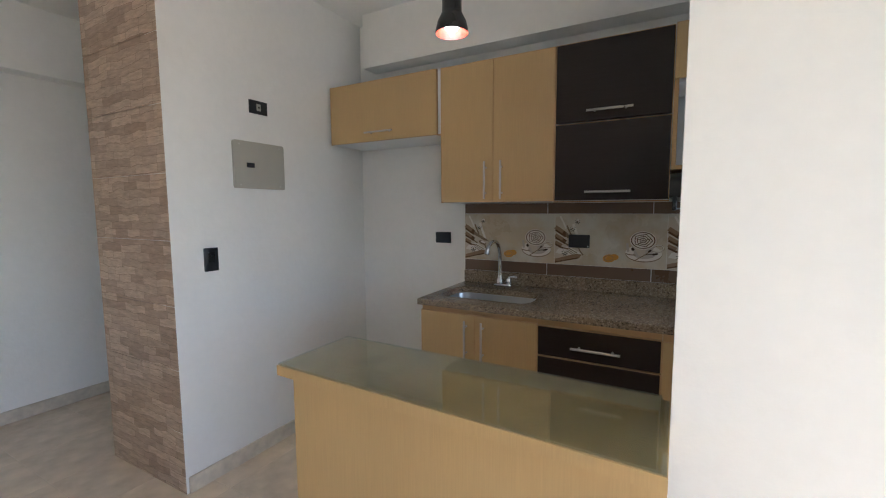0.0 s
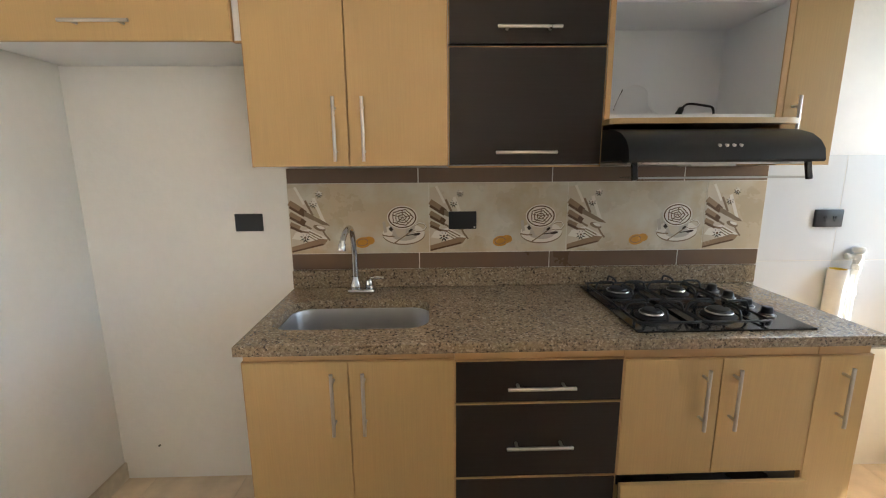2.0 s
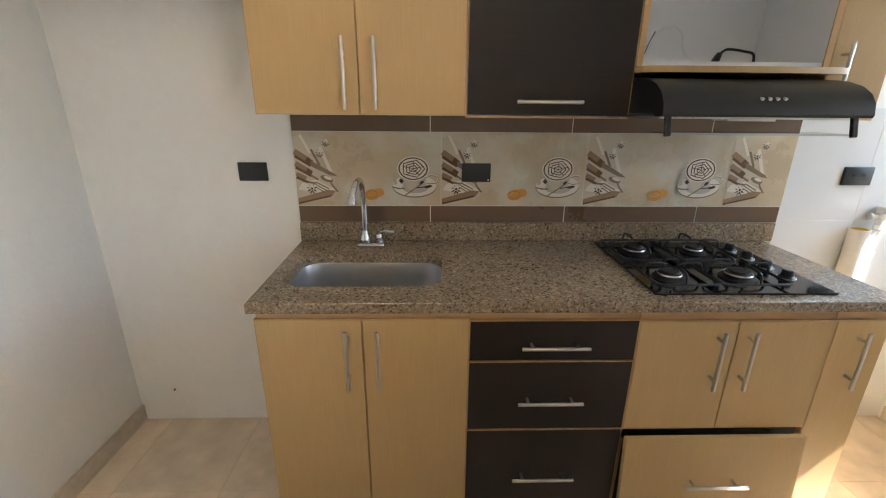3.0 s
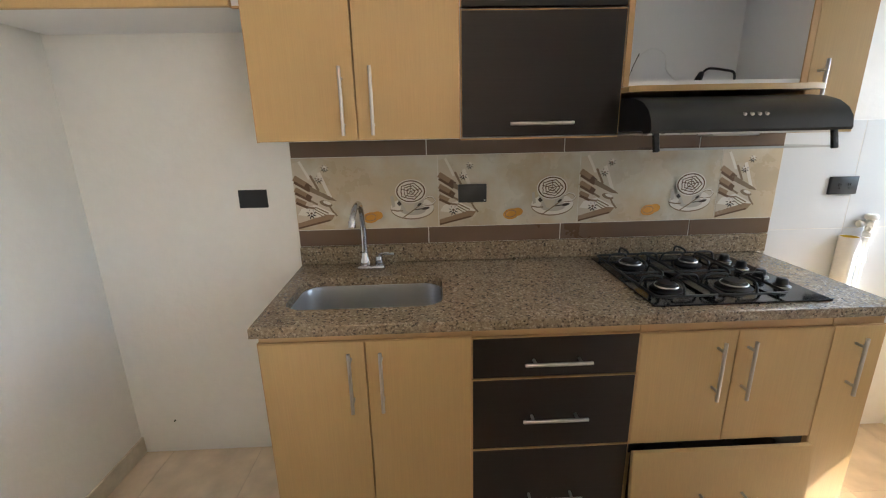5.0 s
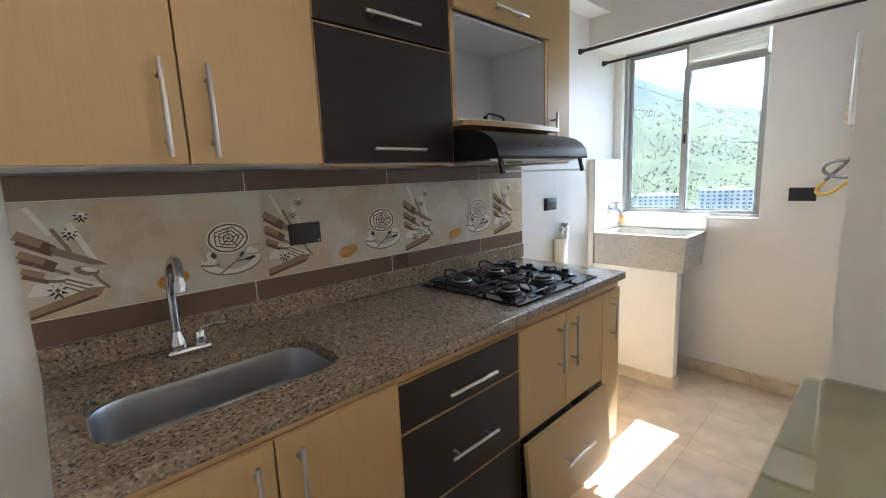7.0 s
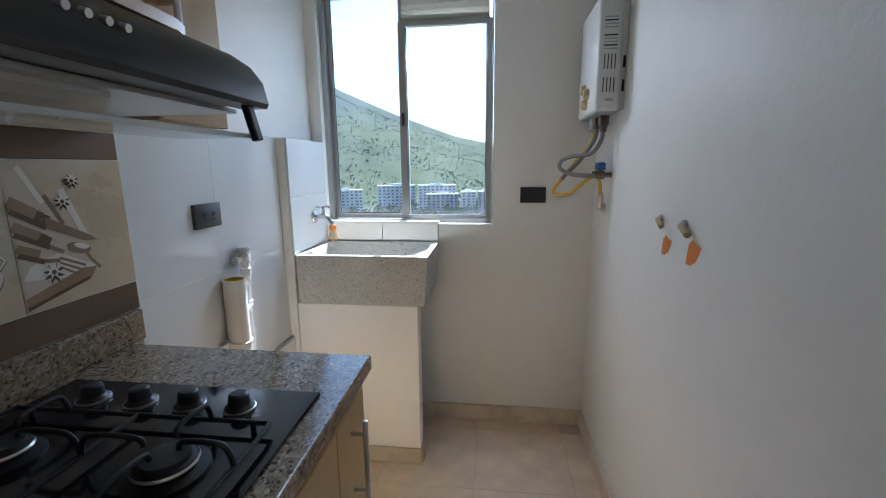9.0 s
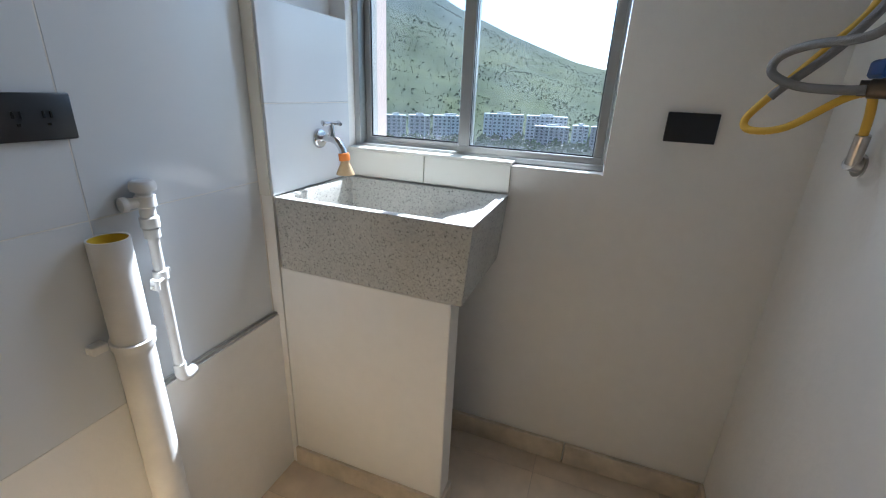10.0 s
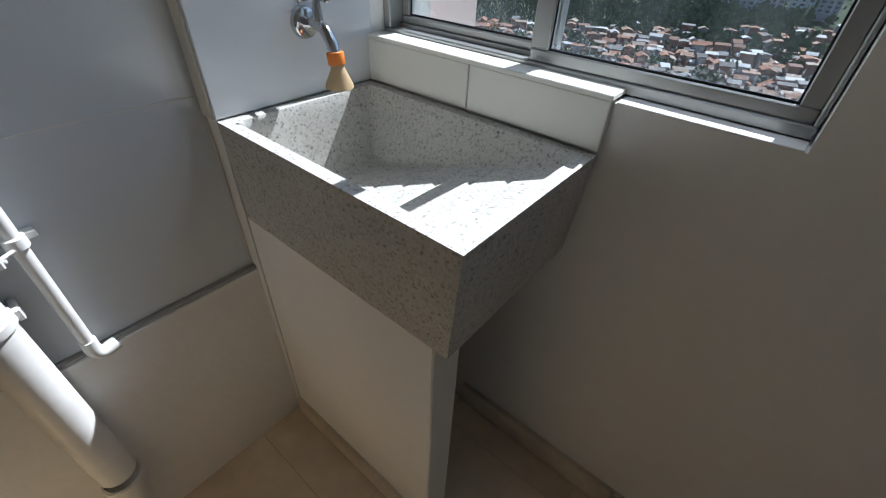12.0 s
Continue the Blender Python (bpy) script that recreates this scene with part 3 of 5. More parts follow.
c = thing("wall_cabinet", (1.89, 3.35, 1.388), "narrow pale maple one-door wall cabinet", "cabinet", "upper kitchen cabinets")
carcass(c, 1.803, 1.985, UF + 0.019, UB - 0.02, 1.388, UT, M_maple)
l = door(c, "door", 1.803, 1.985, 1.388, UT, UF, M_maple, edge=M_maple_edge)
bar_handle(l, (1.833, UF - 0.03, 1.41), (1.833, UF - 0.03, 1.606), (0, -1, 0))

# hood
h = thing("cooker_hood", (1.51, 3.2, 1.35), "black slim cooker hood with a glass visor", "hood")
prof = [(3.47, 1.40), (3.47, 1.503), (3.14, 1.503), (3.085, 1.496), (3.035, 1.481), (3.003, 1.460), (2.985, 1.436), (2.978, 1.405), (2.982, 1.398), (3.02, 1.398), (3.03, 1.405)]
bm = prism(prof, 0.573, Matrix(((0, 0, 1, 1.217), (1, 0, 0, 0), (0, 1, 0, 0), (0, 0, 0, 1))))
part("shell", bm, M_hood, h, sharp=40)
part("underside", box(1.235, 1.785, 3.03, 3.46, 1.392, 1.3985), M_steel, h, "grey filter grille")
for k in range(4):
    part("button", cyl((1.482 + 0.021 * k, 2.995, 1.446), (1.482 + 0.021 * k, 2.986, 1.444), 0.0042, seg=12), M_steel, h, "small steel push button")
for x in (1.237, 1.748):
    bm = box(x - 0.008, x + 0.008, -0.006, 0.006, -0.052, 0.004, 0.002)
    bm.transform(Matrix.Translation((0, 2.99, 1.398)) @ pose(0, 0, 0, -14, 0, 0))
    part("visor_arm", bm, M_black, h)
v = part("visor", box(1.245, 1.745, 2.985, 3.10, 1.352, 1.356), M_visor, h, "clear glass visor")
part("visor_edge", box(1.245, 1.745, 2.983, 2.985, 1.351, 1.357), M_alu, h)
v.visible_shadow = False
part("lamp_cover", box(1.44, 1.58, 3.05, 3.12, 1.386, 1.392), M_pvc, h)
# plug and lead on the niche shelf
p = thing("power_lead", (1.54, 3.30, 1.537), "black plug and looped lead on the niche shelf", "cable")
part("plug", cyl((1.525, 3.30, 1.556), (1.545, 3.31, 1.59), 0.013, 0.009, 12, 0.003), M_black, p)
part("cord", tube([(1.545, 3.31, 1.588), (1.57, 3.31, 1.603), (1.62, 3.30, 1.596), (1.65, 3.30, 1.588), (1.655, 3.30, 1.56), (1.652, 3.31, 1.541)], 0.004), M_black, p)
p = thing("loose_wire", (1.45, 3.34, 1.537), "thin pale loose wire in the niche", "cable")
part("strand", tube([(1.35, 3.42, 1.60), (1.38, 3.43, 1.66), (1.43, 3.44, 1.69), (1.48, 3.44, 1.67), (1.49, 3.43, 1.61), (1.52, 3.36, 1.548)], 0.0016, 6), M_white, p)
part("strand", tube([(1.36, 3.45, 1.60), (1.375, 3.45, 1.64), (1.39, 3.45, 1.675)], 0.0018, 6), M_rod, p)

# lower cabinets
c = thing("base_cabinet", (0.405, 3.2, 0.10), "pale maple two-door base cabinet under the sink", "cabinet", "lower kitchen cabinets")
carcass(c, 0.104, 0.714, LF + 0.019, 3.465, 0.105, 0.866, M_maple, top=False)
part("rail", box(0.104, 0.714, LF + 0.010, LF + 0.019, 0.840, 0.866), M_maple_edge, c)
for x0, x1, hx in ((0.102, 0.406, 0.363), (0.406, 0.714, 0.452)):
    l = door(c, "door", x0, x1, 0.128, 0.839, LF, M_maple, edge=M_maple_edge)
    bar_handle(l, (hx, LF - 0.03, 0.62), (hx, LF - 0.03, 0.815), (0, -1, 0))

c = thing("base_cabinet", (0.966, 3.2, 0.10), "dark wenge base cabinet with three drawers", "cabinet", "lower kitchen cabinets")
carcass(c, 0.716, 1.217, LF + 0.019, 3.49, 0.105, 0.866, M_maple)
part("rail", box(0.716, 1.217, LF + 0.010, LF + 0.019, 0.836, 0.866), M_maple_edge, c)
for z0, z1, hz in ((0.700, 0.832, 0.757), (0.449, 0.694, 0.565), (0.116, 0.443, 0.268)):
    l = door(c, "drawer_front", 0.718, 1.215, z0, z1, LF, M_wenge, edge=M_maple_edge)
    bar_handle(l, (0.869, LF - 0.03, hz), (1.068, LF - 0.03, hz), (0, -1, 0))

c = thing("base_cabinet", (1.51, 3.2, 0.10), "pale maple base cabinet with a drawer hanging ajar", "cabinet", "lower kitchen cabinets")
carcass(c, 1.219, 1.807, LF + 0.019, 3.49, 0.105, 0.866, M_maple)
part("rail", box(1.219, 1.807, LF + 0.010, LF + 0.019, 0.830, 0.866), M_maple_edge, c)
for x0, x1, hx in ((1.219, 1.514, 1.458), (1.514, 1.807, 1.551)):
    l = door(c, "door", x0, x1, 0.442, 0.829, LF, M_maple, edge=M_maple_edge)
    bar_handle(l, (hx, LF - 0.03, 0.608), (hx, LF - 0.03, 0.804), (0, -1, 0))
# black strip across the gap between the doors and the ajar drawer
part("gap_strip", box(1.225, 1.80, LF + 0.012, LF + 0.0185, 0.40, 0.441), M_black, c)
bm = box(1.221, 1.806, 0, 0.018, 0, 0.325, 0.0015)
bm.transform(Matrix.Translation((0, 2.858, 0.104)) @ pose(0, 0, 0, -4.5, 0, 0))
l = part("drawer_front", bm, M_maple, c)
bar_handle(l, (1.414, 2.836, 0.274), (1.616, 2.836, 0.274), (0, -1, 0))
part("drawer_box", join(box(1.235, 1.247, 2.90, 3.35, 0.13, 0.33), box(1.78, 1.792, 2.90, 3.35, 0.13, 0.33), box(1.247, 1.78, 2.90, 3.35, 0.13, 0.138)), M_black, c)

c = thing("base_cabinet", (1.89, 3.2, 0.10), "narrow pale maple one-door end cabinet", "cabinet", "lower kitchen cabinets")
carcass(c, 1.809, 1.968, LF + 0.019, 3.49, 0.105, 0.866, M_maple)
part("rail", box(1.809, 1.968, LF + 0.010, LF + 0.019, 0.830, 0.866), M_maple_edge, c)
l = door(c, "door", 1.809, 1.972, 0.105, 0.829, LF, M_maple, edge=M_maple_edge)
bar_handle(l, (1.886, LF - 0.03, 0.608), (1.886, LF - 0.03, 0.802), (0, -1, 0))

# plinth of skirting tiles
pl = tagged(new("plinth"), "beige tiled plinth under the base cabinets", "plinth", "", "structure")
cuts = [0.12, 0.20, 0.61, 1.02, 1.43, 1.84, 1.95]
for x0, x1 in zip(cuts, cuts[1:]):
    part("tile", box(x0 + 0.001, x1 - 0.001, 2.96, 2.985, 0, 0.103, 0.0015), M_skirt, pl)

# worktop with the sink's cut-out
SX0, SX1, SY0, SY1 = 0.142, 0.642, 3.008, 3.300
w = thing("worktop", (1.0, 3.2, 0.87), "brown speckled granite worktop with a low upstand", "worktop")
bm = bmesh.new()
outer = [bm.verts.new((x, y, 0.9)) for x, y in ((0.09, 2.891), (1.982, 2.891), (1.99, 3.485), (0.078, 3.485))]
inner = [bm.verts.new((x, y, 0.9)) for x, y in rounded(SX0, SX1, SY0, SY1, 0.07)]
edges = [bm.edges.new((a[k], a[(k + 1) % len(a)])) for a in (outer, inner) for k in range(len(a))]
bmesh.ops.triangle_fill(bm, use_beauty=True, edges=edges)
ret = bmesh.ops.extrude_face_region(bm, geom=bm.faces[:])
bmesh.ops.translate(bm, vec=(0, 0, -0.032), verts=[v for v in ret["geom"] if isinstance(v, bmesh.types.BMVert)])
bmesh.ops.recalc_face_normals(bm, faces=bm.faces)
rim = [e for e in bm.edges if all(abs(v.co.z - 0.9) < 1e-5 for v in e.verts) and (all(v.co.y < 2.9 for v in e.verts) or all(v.co.x < 0.1 for v in e.verts) or all(v.co.x > 1.97 for v in e.verts))]
bmesh.ops.bevel(bm, geom=rim, offset=0.005, segments=3, affect="EDGES", profile=0.5)
part("slab", bm, M_granite, w)
part("upstand", box(0.08, 2.022, 3.468, 3.488, 0.9005, 0.975, 0.003), M_granite, w)

s = thing("sink", (0.405, 3.15, 0.74), "stainless steel undermount sink bowl", "sink")
bm = bmesh.new()
rings = []
for inset, z, r in ((-0.006, 0.8675, 0.07), (0.003, 0.8672, 0.07), (0.006, 0.855, 0.07), (0.010, 0.78, 0.07), (0.016, 0.752, 0.062), (0.04, 0.742, 0.045), (0.12, 0.738, 0.02)):
    rings.append([bm.verts.new((x, y, z)) for x, y in rounded(SX0 + inset, SX1 - inset, SY0 + inset, SY1 - inset, r)])
for a, b in zip(rings, rings[1:]):
    n = len(a)
    for k in range(n):
        bm.faces.new((a[k], a[(k + 1) % n], b[(k + 1) % n], b[k]))
bm.faces.new(rings[-1])
bmesh.ops.recalc_face_normals(bm, faces=bm.faces)
for f in bm.faces:
    f.normal_flip()
part("bowl", bm, M_sink, s, sharp=60)
part("drain", lathe([(0, 0.0), (0.02, 0.001), (0.036, 0.003), (0.04, 0.001), (0.04, -0.002)], Matrix.Translation((0.405, 3.147, 0.741))), M_chrome, s, "round steel drain")

f = thing("kitchen_tap", (0.375, 3.38, 0.9), "chrome swan-neck kitchen tap with a lever", "tap")
part("base", box(0.322, 0.428, 3.362, 3.412, 0.9, 0.922, 0.008, 3), M_chrome, f)
part("collar", lathe([(0.02, 0), (0.02, 0.02), (0.014, 0.035), (0.012, 0.05)], Matrix.Translation((0.352, 3.387, 0.92))), M_chrome, f)
part("spout", tube([(0.352, 3.387, 0.95), (0.352, 3.387, 1.02), (0.352, 3.382, 1.09), (0.353, 3.352, 1.150), (0.353, 3.302, 1.173), (0.350, 3.250, 1.166), (0.345, 3.222, 1.142), (0.343, 3.215, 1.125)], 0.0105, 14), M_chrome, f)
part("nozzle", cyl((0.3435, 3.2165, 1.131), (0.342, 3.211, 1.106), 0.0135, 0.0135, 16, 0.002), M_chrome, f)
part("lever_base", cyl((0.405, 3.387, 0.92), (0.405, 3.387, 0.955), 0.016, 0.013, 16, 0.002), M_chrome, f)
part("lever", tube([(0.405, 3.387, 0.952), (0.412, 3.383, 0.962), (0.44, 3.372, 0.968), (0.468, 3.362, 0.968)], 0.006, 10), M_chrome, f)

# hob
g = thing("gas_hob", (1.57, 3.18, 0.9), "black four-burner gas hob with wire grates", "hob")
HX0, HX1, HY0, HY1 = 1.262, 1.80, 2.935, 3.435
part("plate", join(box(HX0, HX1 + 0.01, HY0, HY1, 0.9005, 0.906, 0.002)), M_hobglass, g)
for bx, by, r in ((1.365, 3.06, 0.034), (1.59, 3.06, 0.038), (1.365, 3.31, 0.038), (1.59, 3.31, 0.030)):
    b = part("burner", lathe([(0, 0.0), (r + 0.016, 0.0), (r + 0.016, 0.004), (r, 0.008), (r, 0.018), (r * 0.85, 0.02), (r * 0.8, 0.026), (0, 0.027)], Matrix.Translation((bx, by, 0.906))), M_iron, g)
    part("flame_ring", lathe([(r + 0.002, 0.012), (r + 0.004, 0.015), (r + 0.002, 0.018)], Matrix.Translation((bx, by, 0.906))), M_steel, b, "grey metal ring")
for gx0, gx1, bx in ((1.277, 1.470, 1.365), (1.480, 1.686, 1.59)):
    y0, y1, zl, zh = 2.962, 3.412, 0.922, 0.953
    rail = [(gx0, y0 + 0.02, zl), (gx0, y0 + 0.004, zl), (gx0 + 0.02, y0, zl), (gx1 - 0.02, y0, zl), (gx1, y0 + 0.004, zl), (gx1, y0 + 0.02, zl), (gx1, y1 - 0.02, zl), (gx1, y1 - 0.004, zl), (gx1 - 0.02, y1, zl), (gx0 + 0.02, y1, zl), (gx0, y1 - 0.004, zl), (gx0, y1 - 0.02, zl), (gx0, y0 + 0.02, zl)]
    bars = [tube(rail, 0.004, 8, False), tube([(gx0, 3.187, zl), (gx1, 3.187, zl)], 0.004, 8, False)]
    for fx in (gx0, gx1):
        for fy in (y0 + 0.03, y1 - 0.03):
            bars.append(cyl((fx, fy, 0.906), (fx, fy, zl), 0.0045, seg=8))
    for by in (3.06, 3.31):
        lo, hi = (y0, 3.187) if by < 3.187 else (3.187, y1)
        # four wire fingers round each burner: up from the rail, then in over the flame
        for px, py in ((gx0, by), (gx1, by), (bx, lo), (bx, hi)):
            dx, dy = bx - px, by - py
            bars.append(tube([(px, py, zl), (px + dx * 0.04, py + dy * 0.04, zl + 0.018), (px + dx * 0.14, py + dy * 0.14, zh), (px + dx * 0.45, py + dy * 0.45, zh + 0.003), (px + dx * 0.72, py + dy * 0.72, zh), (px + dx * 0.78, py + dy * 0.78, zh - 0.010)], 0.004, 8))
    part("grate", join(*bars), M_iron, g, "black wire pan grate")
for k in range(4):
    y = 3.05 + 0.092 * k
    part("knob", lathe([(0, 0), (0.024, 0), (0.024, 0.006), (0.018, 0.012), (0.016, 0.028), (0.012, 0.031), (0, 0.031)], Matrix.Translation((1.742, y, 0.906))), M_plate, g, "round black control knob")
    part("knob_ring", lathe([(0.0245, 0.0), (0.0265, 0.001), (0.0265, 0.005), (0.0245, 0.006)], Matrix.Translation((1.742, y, 0.906))), M_steel, g, "thin silver ring")

# peninsula with its glass top
p = thing("peninsula", (0.72, 2.03, 0.0), "pale maple breakfast counter with a glass top", "counter")
part("front_panel", box(0.262, 1.250, 1.925, 1.943, 0.0, 0.868), M_maple, p)
part("end_panel", box(0.262, 0.28, 1.943, 2.15, 0.0, 0.868), M_maple, p)
part("back_panel", box(0.28, 1.206, 2.150, 2.168, 0.05, 0.862, 0.001), M_maple, p)
top = [(0.222, 1.900), (1.250, 1.853), (1.250, 2.168), (1.236, 2.170), (1.234, 2.198), (0.222, 2.21)]
part("top", prism(top, 0.03, Matrix.Translation((0, 0, 0.868))), M_maple, p)
gtop = [(0.226, 1.903), (1.248, 1.857), (1.248, 2.165), (1.233, 2.168), (1.231, 2.194), (0.226, 2.206)]
gl = part("glass_sheet", prism(gtop, 0.006, Matrix.Translation((0, 0, 0.8985))), M_topglass, p, "green-edged sheet of clear glass")
l = part("door", box(0.30, 0.74, 2.1685, 2.185, 0.06, 0.85, 0.0015), M_maple, p)
bar_handle(l, (0.70, 2.213, 0.62), (0.70, 2.213, 0.81), (0, 1, 0))
l = part("door", box(0.744, 1.19, 2.1685, 2.185, 0.06, 0.85, 0.0015), M_maple, p)
bar_handle(l, (0.79, 2.213, 0.62), (0.79, 2.213, 0.81), (0, 1, 0))


# ---------------------------------------------------------------- splashback tiles
sb = tagged(new("splashback"), "cream splashback tiles printed with coffee cups, brown borders", "splashback", "", "structure")
part("grout_bed", box(0.077, 2.034, 3.4852, 3.509, 0.975, 1.388), M_grout, sb)
SBX0, SBX1 = 0.078, 2.033
for z0, z1 in ((0.976, 1.0415), (1.3285, 1.387)):
    xs = [SBX0, 0.6015, 1.1435, 1.6865, SBX1]
    for x0, x1 in zip(xs, xs[1:]):
        part("tile", box(x0 + 0.002, x1 - 0.002, 3.484, 3.4851, z0, z1), M_tile_brown, sb)


def onto(x, z):
    """xy drawn flat becomes xz on the tile's face, lifted towards the room."""
    return Matrix(((1, 0, 0, x), (0, 0, -1, 3.4838), (0, 1, 0, z), (0, 0, 0, 1)))


def ellipse(cx, cy, a, b, n=28, turn=0.0):
    c, s = math.cos(radians(turn)), math.sin(radians(turn))
    return [(cx + a * math.cos(t) * c - b * math.sin(t) * s, cy + a * math.cos(t) * s + b * math.sin(t) * c) for t in (2 * math.pi * k / n for k in range(n))]


def strip(points, w):
    """A ribbon of width w along xy points."""
    left, right = [], []
    for i, (x, y) in enumerate(points):
        x0, y0 = points[max(i - 1, 0)]
        x1, y1 = points[min(i + 1, len(points) - 1)]
        d = math.hypot(x1 - x0, y1 - y0) or 1
        nx, ny = -(y1 - y0) / d * w / 2, (x1 - x0) / d * w / 2
        left.append((x + nx, y + ny))
        right.append((x - nx, y - ny))
    return left + right[::-1]


def flower(cx, cy, r):
    return [(cx + r * (1.0 if k % 2 else 0.45) * math.cos(math.pi * k / 8), cy + r * (1.0 if k % 2 else 0.45) * math.sin(math.pi * k / 8)) for k in range(16)]


def layers(place, limit):
    """The print of one tile: (name, material, outlines), each layer a hair above the last."""
    web = []
    cx, cy = 0.455, 0.144
    for rr in (0.30, 0.55, 0.80):
        ring = ellipse(cx, cy, 0.048 * rr, 0.036 * rr, 20)
        pts = [ring[k] if k % 4 else (cx + (ring[k][0] - cx) * 1.18, cy + (ring[k][1] - cy) * 1.18) for k in range(20)]
        web += [strip(pts[k:k + 6] if k + 6 <= 20 else pts[k:] + pts[:1], 0.004) for k in range(0, 20, 5)]
    for k in range(5):
        a = 2 * math.pi * k / 5 + 0.3
        web.append(strip([(cx, cy), (cx + 0.043 * math.cos(a), cy + 0.032 * math.sin(a))], 0.0028))
    stars = [flower(0.124, 0.238, 0.017), flower(0.098, 0.198, 0.018), flower(0.058, 0.062, 0.022)]
    all_layers = [
        ("napkin", M_ink_cloth, [[(0.002, 0.262), (0.03, 0.268), (0.10, 0.15), (0.152, 0.058), (0.075, 0.03), (0.002, 0.012)]]),
        ("napkin_fold", M_ink_white, [strip([(0.028, 0.268), (0.045, 0.235), (0.062, 0.20)], 0.010), strip([(0.10, 0.225), (0.128, 0.15), (0.14, 0.12)], 0.013), [(0.075, 0.10), (0.15, 0.06), (0.10, 0.045), (0.004, 0.06), (0.02, 0.085)]]),
        ("fold_shade", M_ink_taupe, [strip([(0.066, 0.215), (0.085, 0.175), (0.094, 0.155)], 0.009), strip([(0.122, 0.11), (0.14, 0.075), (0.158, 0.052)], 0.007)]),
        ("board", M_ink_tan, [[(0.002, 0.003), (0.002, 0.026), (0.12, 0.060), (0.15, 0.056), (0.135, 0.035)], strip([(0.002, 0.207), (0.055, 0.172)], 0.023), strip([(0.002, 0.162), (0.055, 0.130)], 0.020), strip([(0.002, 0.122), (0.04, 0.104)], 0.016)]),
        ("handle_shade", M_ink_brown, [strip([(0.002, 0.190), (0.06, 0.153)], 0.010), strip([(0.002, 0.147), (0.06, 0.114)], 0.010), strip([(0.002, 0.109), (0.046, 0.088)], 0.010), strip([(0.044, 0.178), (0.066, 0.164)], 0.020), strip([(0.044, 0.136), (0.063, 0.124)], 0.018), strip([(0.002, 0.006), (0.07, 0.022), (0.13, 0.036)], 0.007)]),
        ("blades", M_ink_taupe, [[(0.06, 0.174), (0.148, 0.124), (0.162, 0.112), (0.13, 0.117), (0.06, 0.152)], strip([(0.06, 0.115), (0.085, 0.10)], 0.008), ellipse(0.118, 0.103, 0.026, 0.011, 14, -20), strip([(0.046, 0.09), (0.075, 0.085)], 0.008), strip([(0.075, 0.09), (0.125, 0.064)], 0.005), strip([(0.073, 0.081), (0.118, 0.055)], 0.004), strip([(0.07, 0.073), (0.11, 0.047)], 0.004)]),
        ("spoon_shine", M_ink_white, [ellipse(0.123, 0.106, 0.017, 0.006, 12, -20)]),
        ("star_shadow", M_ink_dark, stars),
        ("star_anise", M_ink_white, [flower(0.125, 0.243, 0.014), flower(0.099, 0.203, 0.015), flower(0.058, 0.068, 0.018)]),
        ("star_core", M_ink_brown, [ellipse(0.124, 0.240, 0.004, 0.004, 8), ellipse(0.098, 0.200, 0.004, 0.004, 8), ellipse(0.058, 0.065, 0.005, 0.005, 8)]),
        ("biscuit", M_ink_gold, [ellipse(0.292, 0.042, 0.032, 0.022, 20, 8), ellipse(0.318, 0.050, 0.022, 0.017, 18)]),
        ("biscuit_edge", M_ink_tan, [strip(ellipse(0.290, 0.043, 0.022, 0.014, 18, 8), 0.003)]),
        ("saucer_rim", M_ink_taupe, [ellipse(0.459, 0.075, 0.087, 0.045, 30)]),
        ("saucer", M_ink_white, [ellipse(0.459, 0.078, 0.086, 0.043, 30)]),
        ("saucer_well", M_ink_grey, [ellipse(0.462, 0.070, 0.052, 0.022, 22), [(0.373, 0.125), (0.385, 0.130), (0.392, 0.085), (0.380, 0.080)]]),
        ("cup_shade", M_ink_grey, [[(0.396, 0.145), (0.404, 0.100), (0.425, 0.060), (0.480, 0.056), (0.502, 0.090), (0.514, 0.145)]]),
        ("cup", M_ink_cloth, [[(0.412, 0.145), (0.418, 0.100), (0.436, 0.064), (0.464, 0.060), (0.470, 0.100), (0.474, 0.145)]]),
        ("cup_handle", M_ink_taupe, [strip([(0.506, 0.112), (0.522, 0.121), (0.543, 0.118), (0.552, 0.104), (0.540, 0.090), (0.518, 0.088), (0.500, 0.092)], 0.0075)]),
        ("handle_light", M_ink_white, [strip([(0.506, 0.113), (0.522, 0.122), (0.543, 0.119), (0.552, 0.105), (0.540, 0.0915), (0.518, 0.0895), (0.500, 0.093)], 0.0045)]),
        ("cup_rim", M_ink_white, [ellipse(cx, cy, 0.062, 0.0475, 30)]),
        ("coffee", M_ink_brown, [ellipse(cx, cy, 0.0575, 0.0435, 28)]),
        ("froth", M_ink_white, [ellipse(cx, cy, 0.052, 0.039, 26)]),
        ("web", M_ink_brown, web),
        ("knife", M_ink_taupe, [strip([(0.416, 0.036), (0.452, 0.060), (0.490, 0.088)], 0.0045), strip([(0.374, 0.072), (0.398, 0.067), (0.422, 0.067)], 0.005)]),
        ("spoon", M_ink_dark, [strip([(0.470, 0.070), (0.500, 0.074)], 0.004), ellipse(0.513, 0.075, 0.016, 0.0055, 12, 12), ellipse(0.488, 0.091, 0.010, 0.005, 10, 35)]),
        ("sachets", M_ink_dark, [[(0.398, 0.098), (0.408, 0.107), (0.418, 0.095), (0.408, 0.086)]]),
    ]
    return [(n, m, [o for o in outs if max(x for x, _ in o) < limit]) for n, m, outs in all_layers]


xs = [SBX0, 0.6435, 1.211, 1.7855, SBX1]
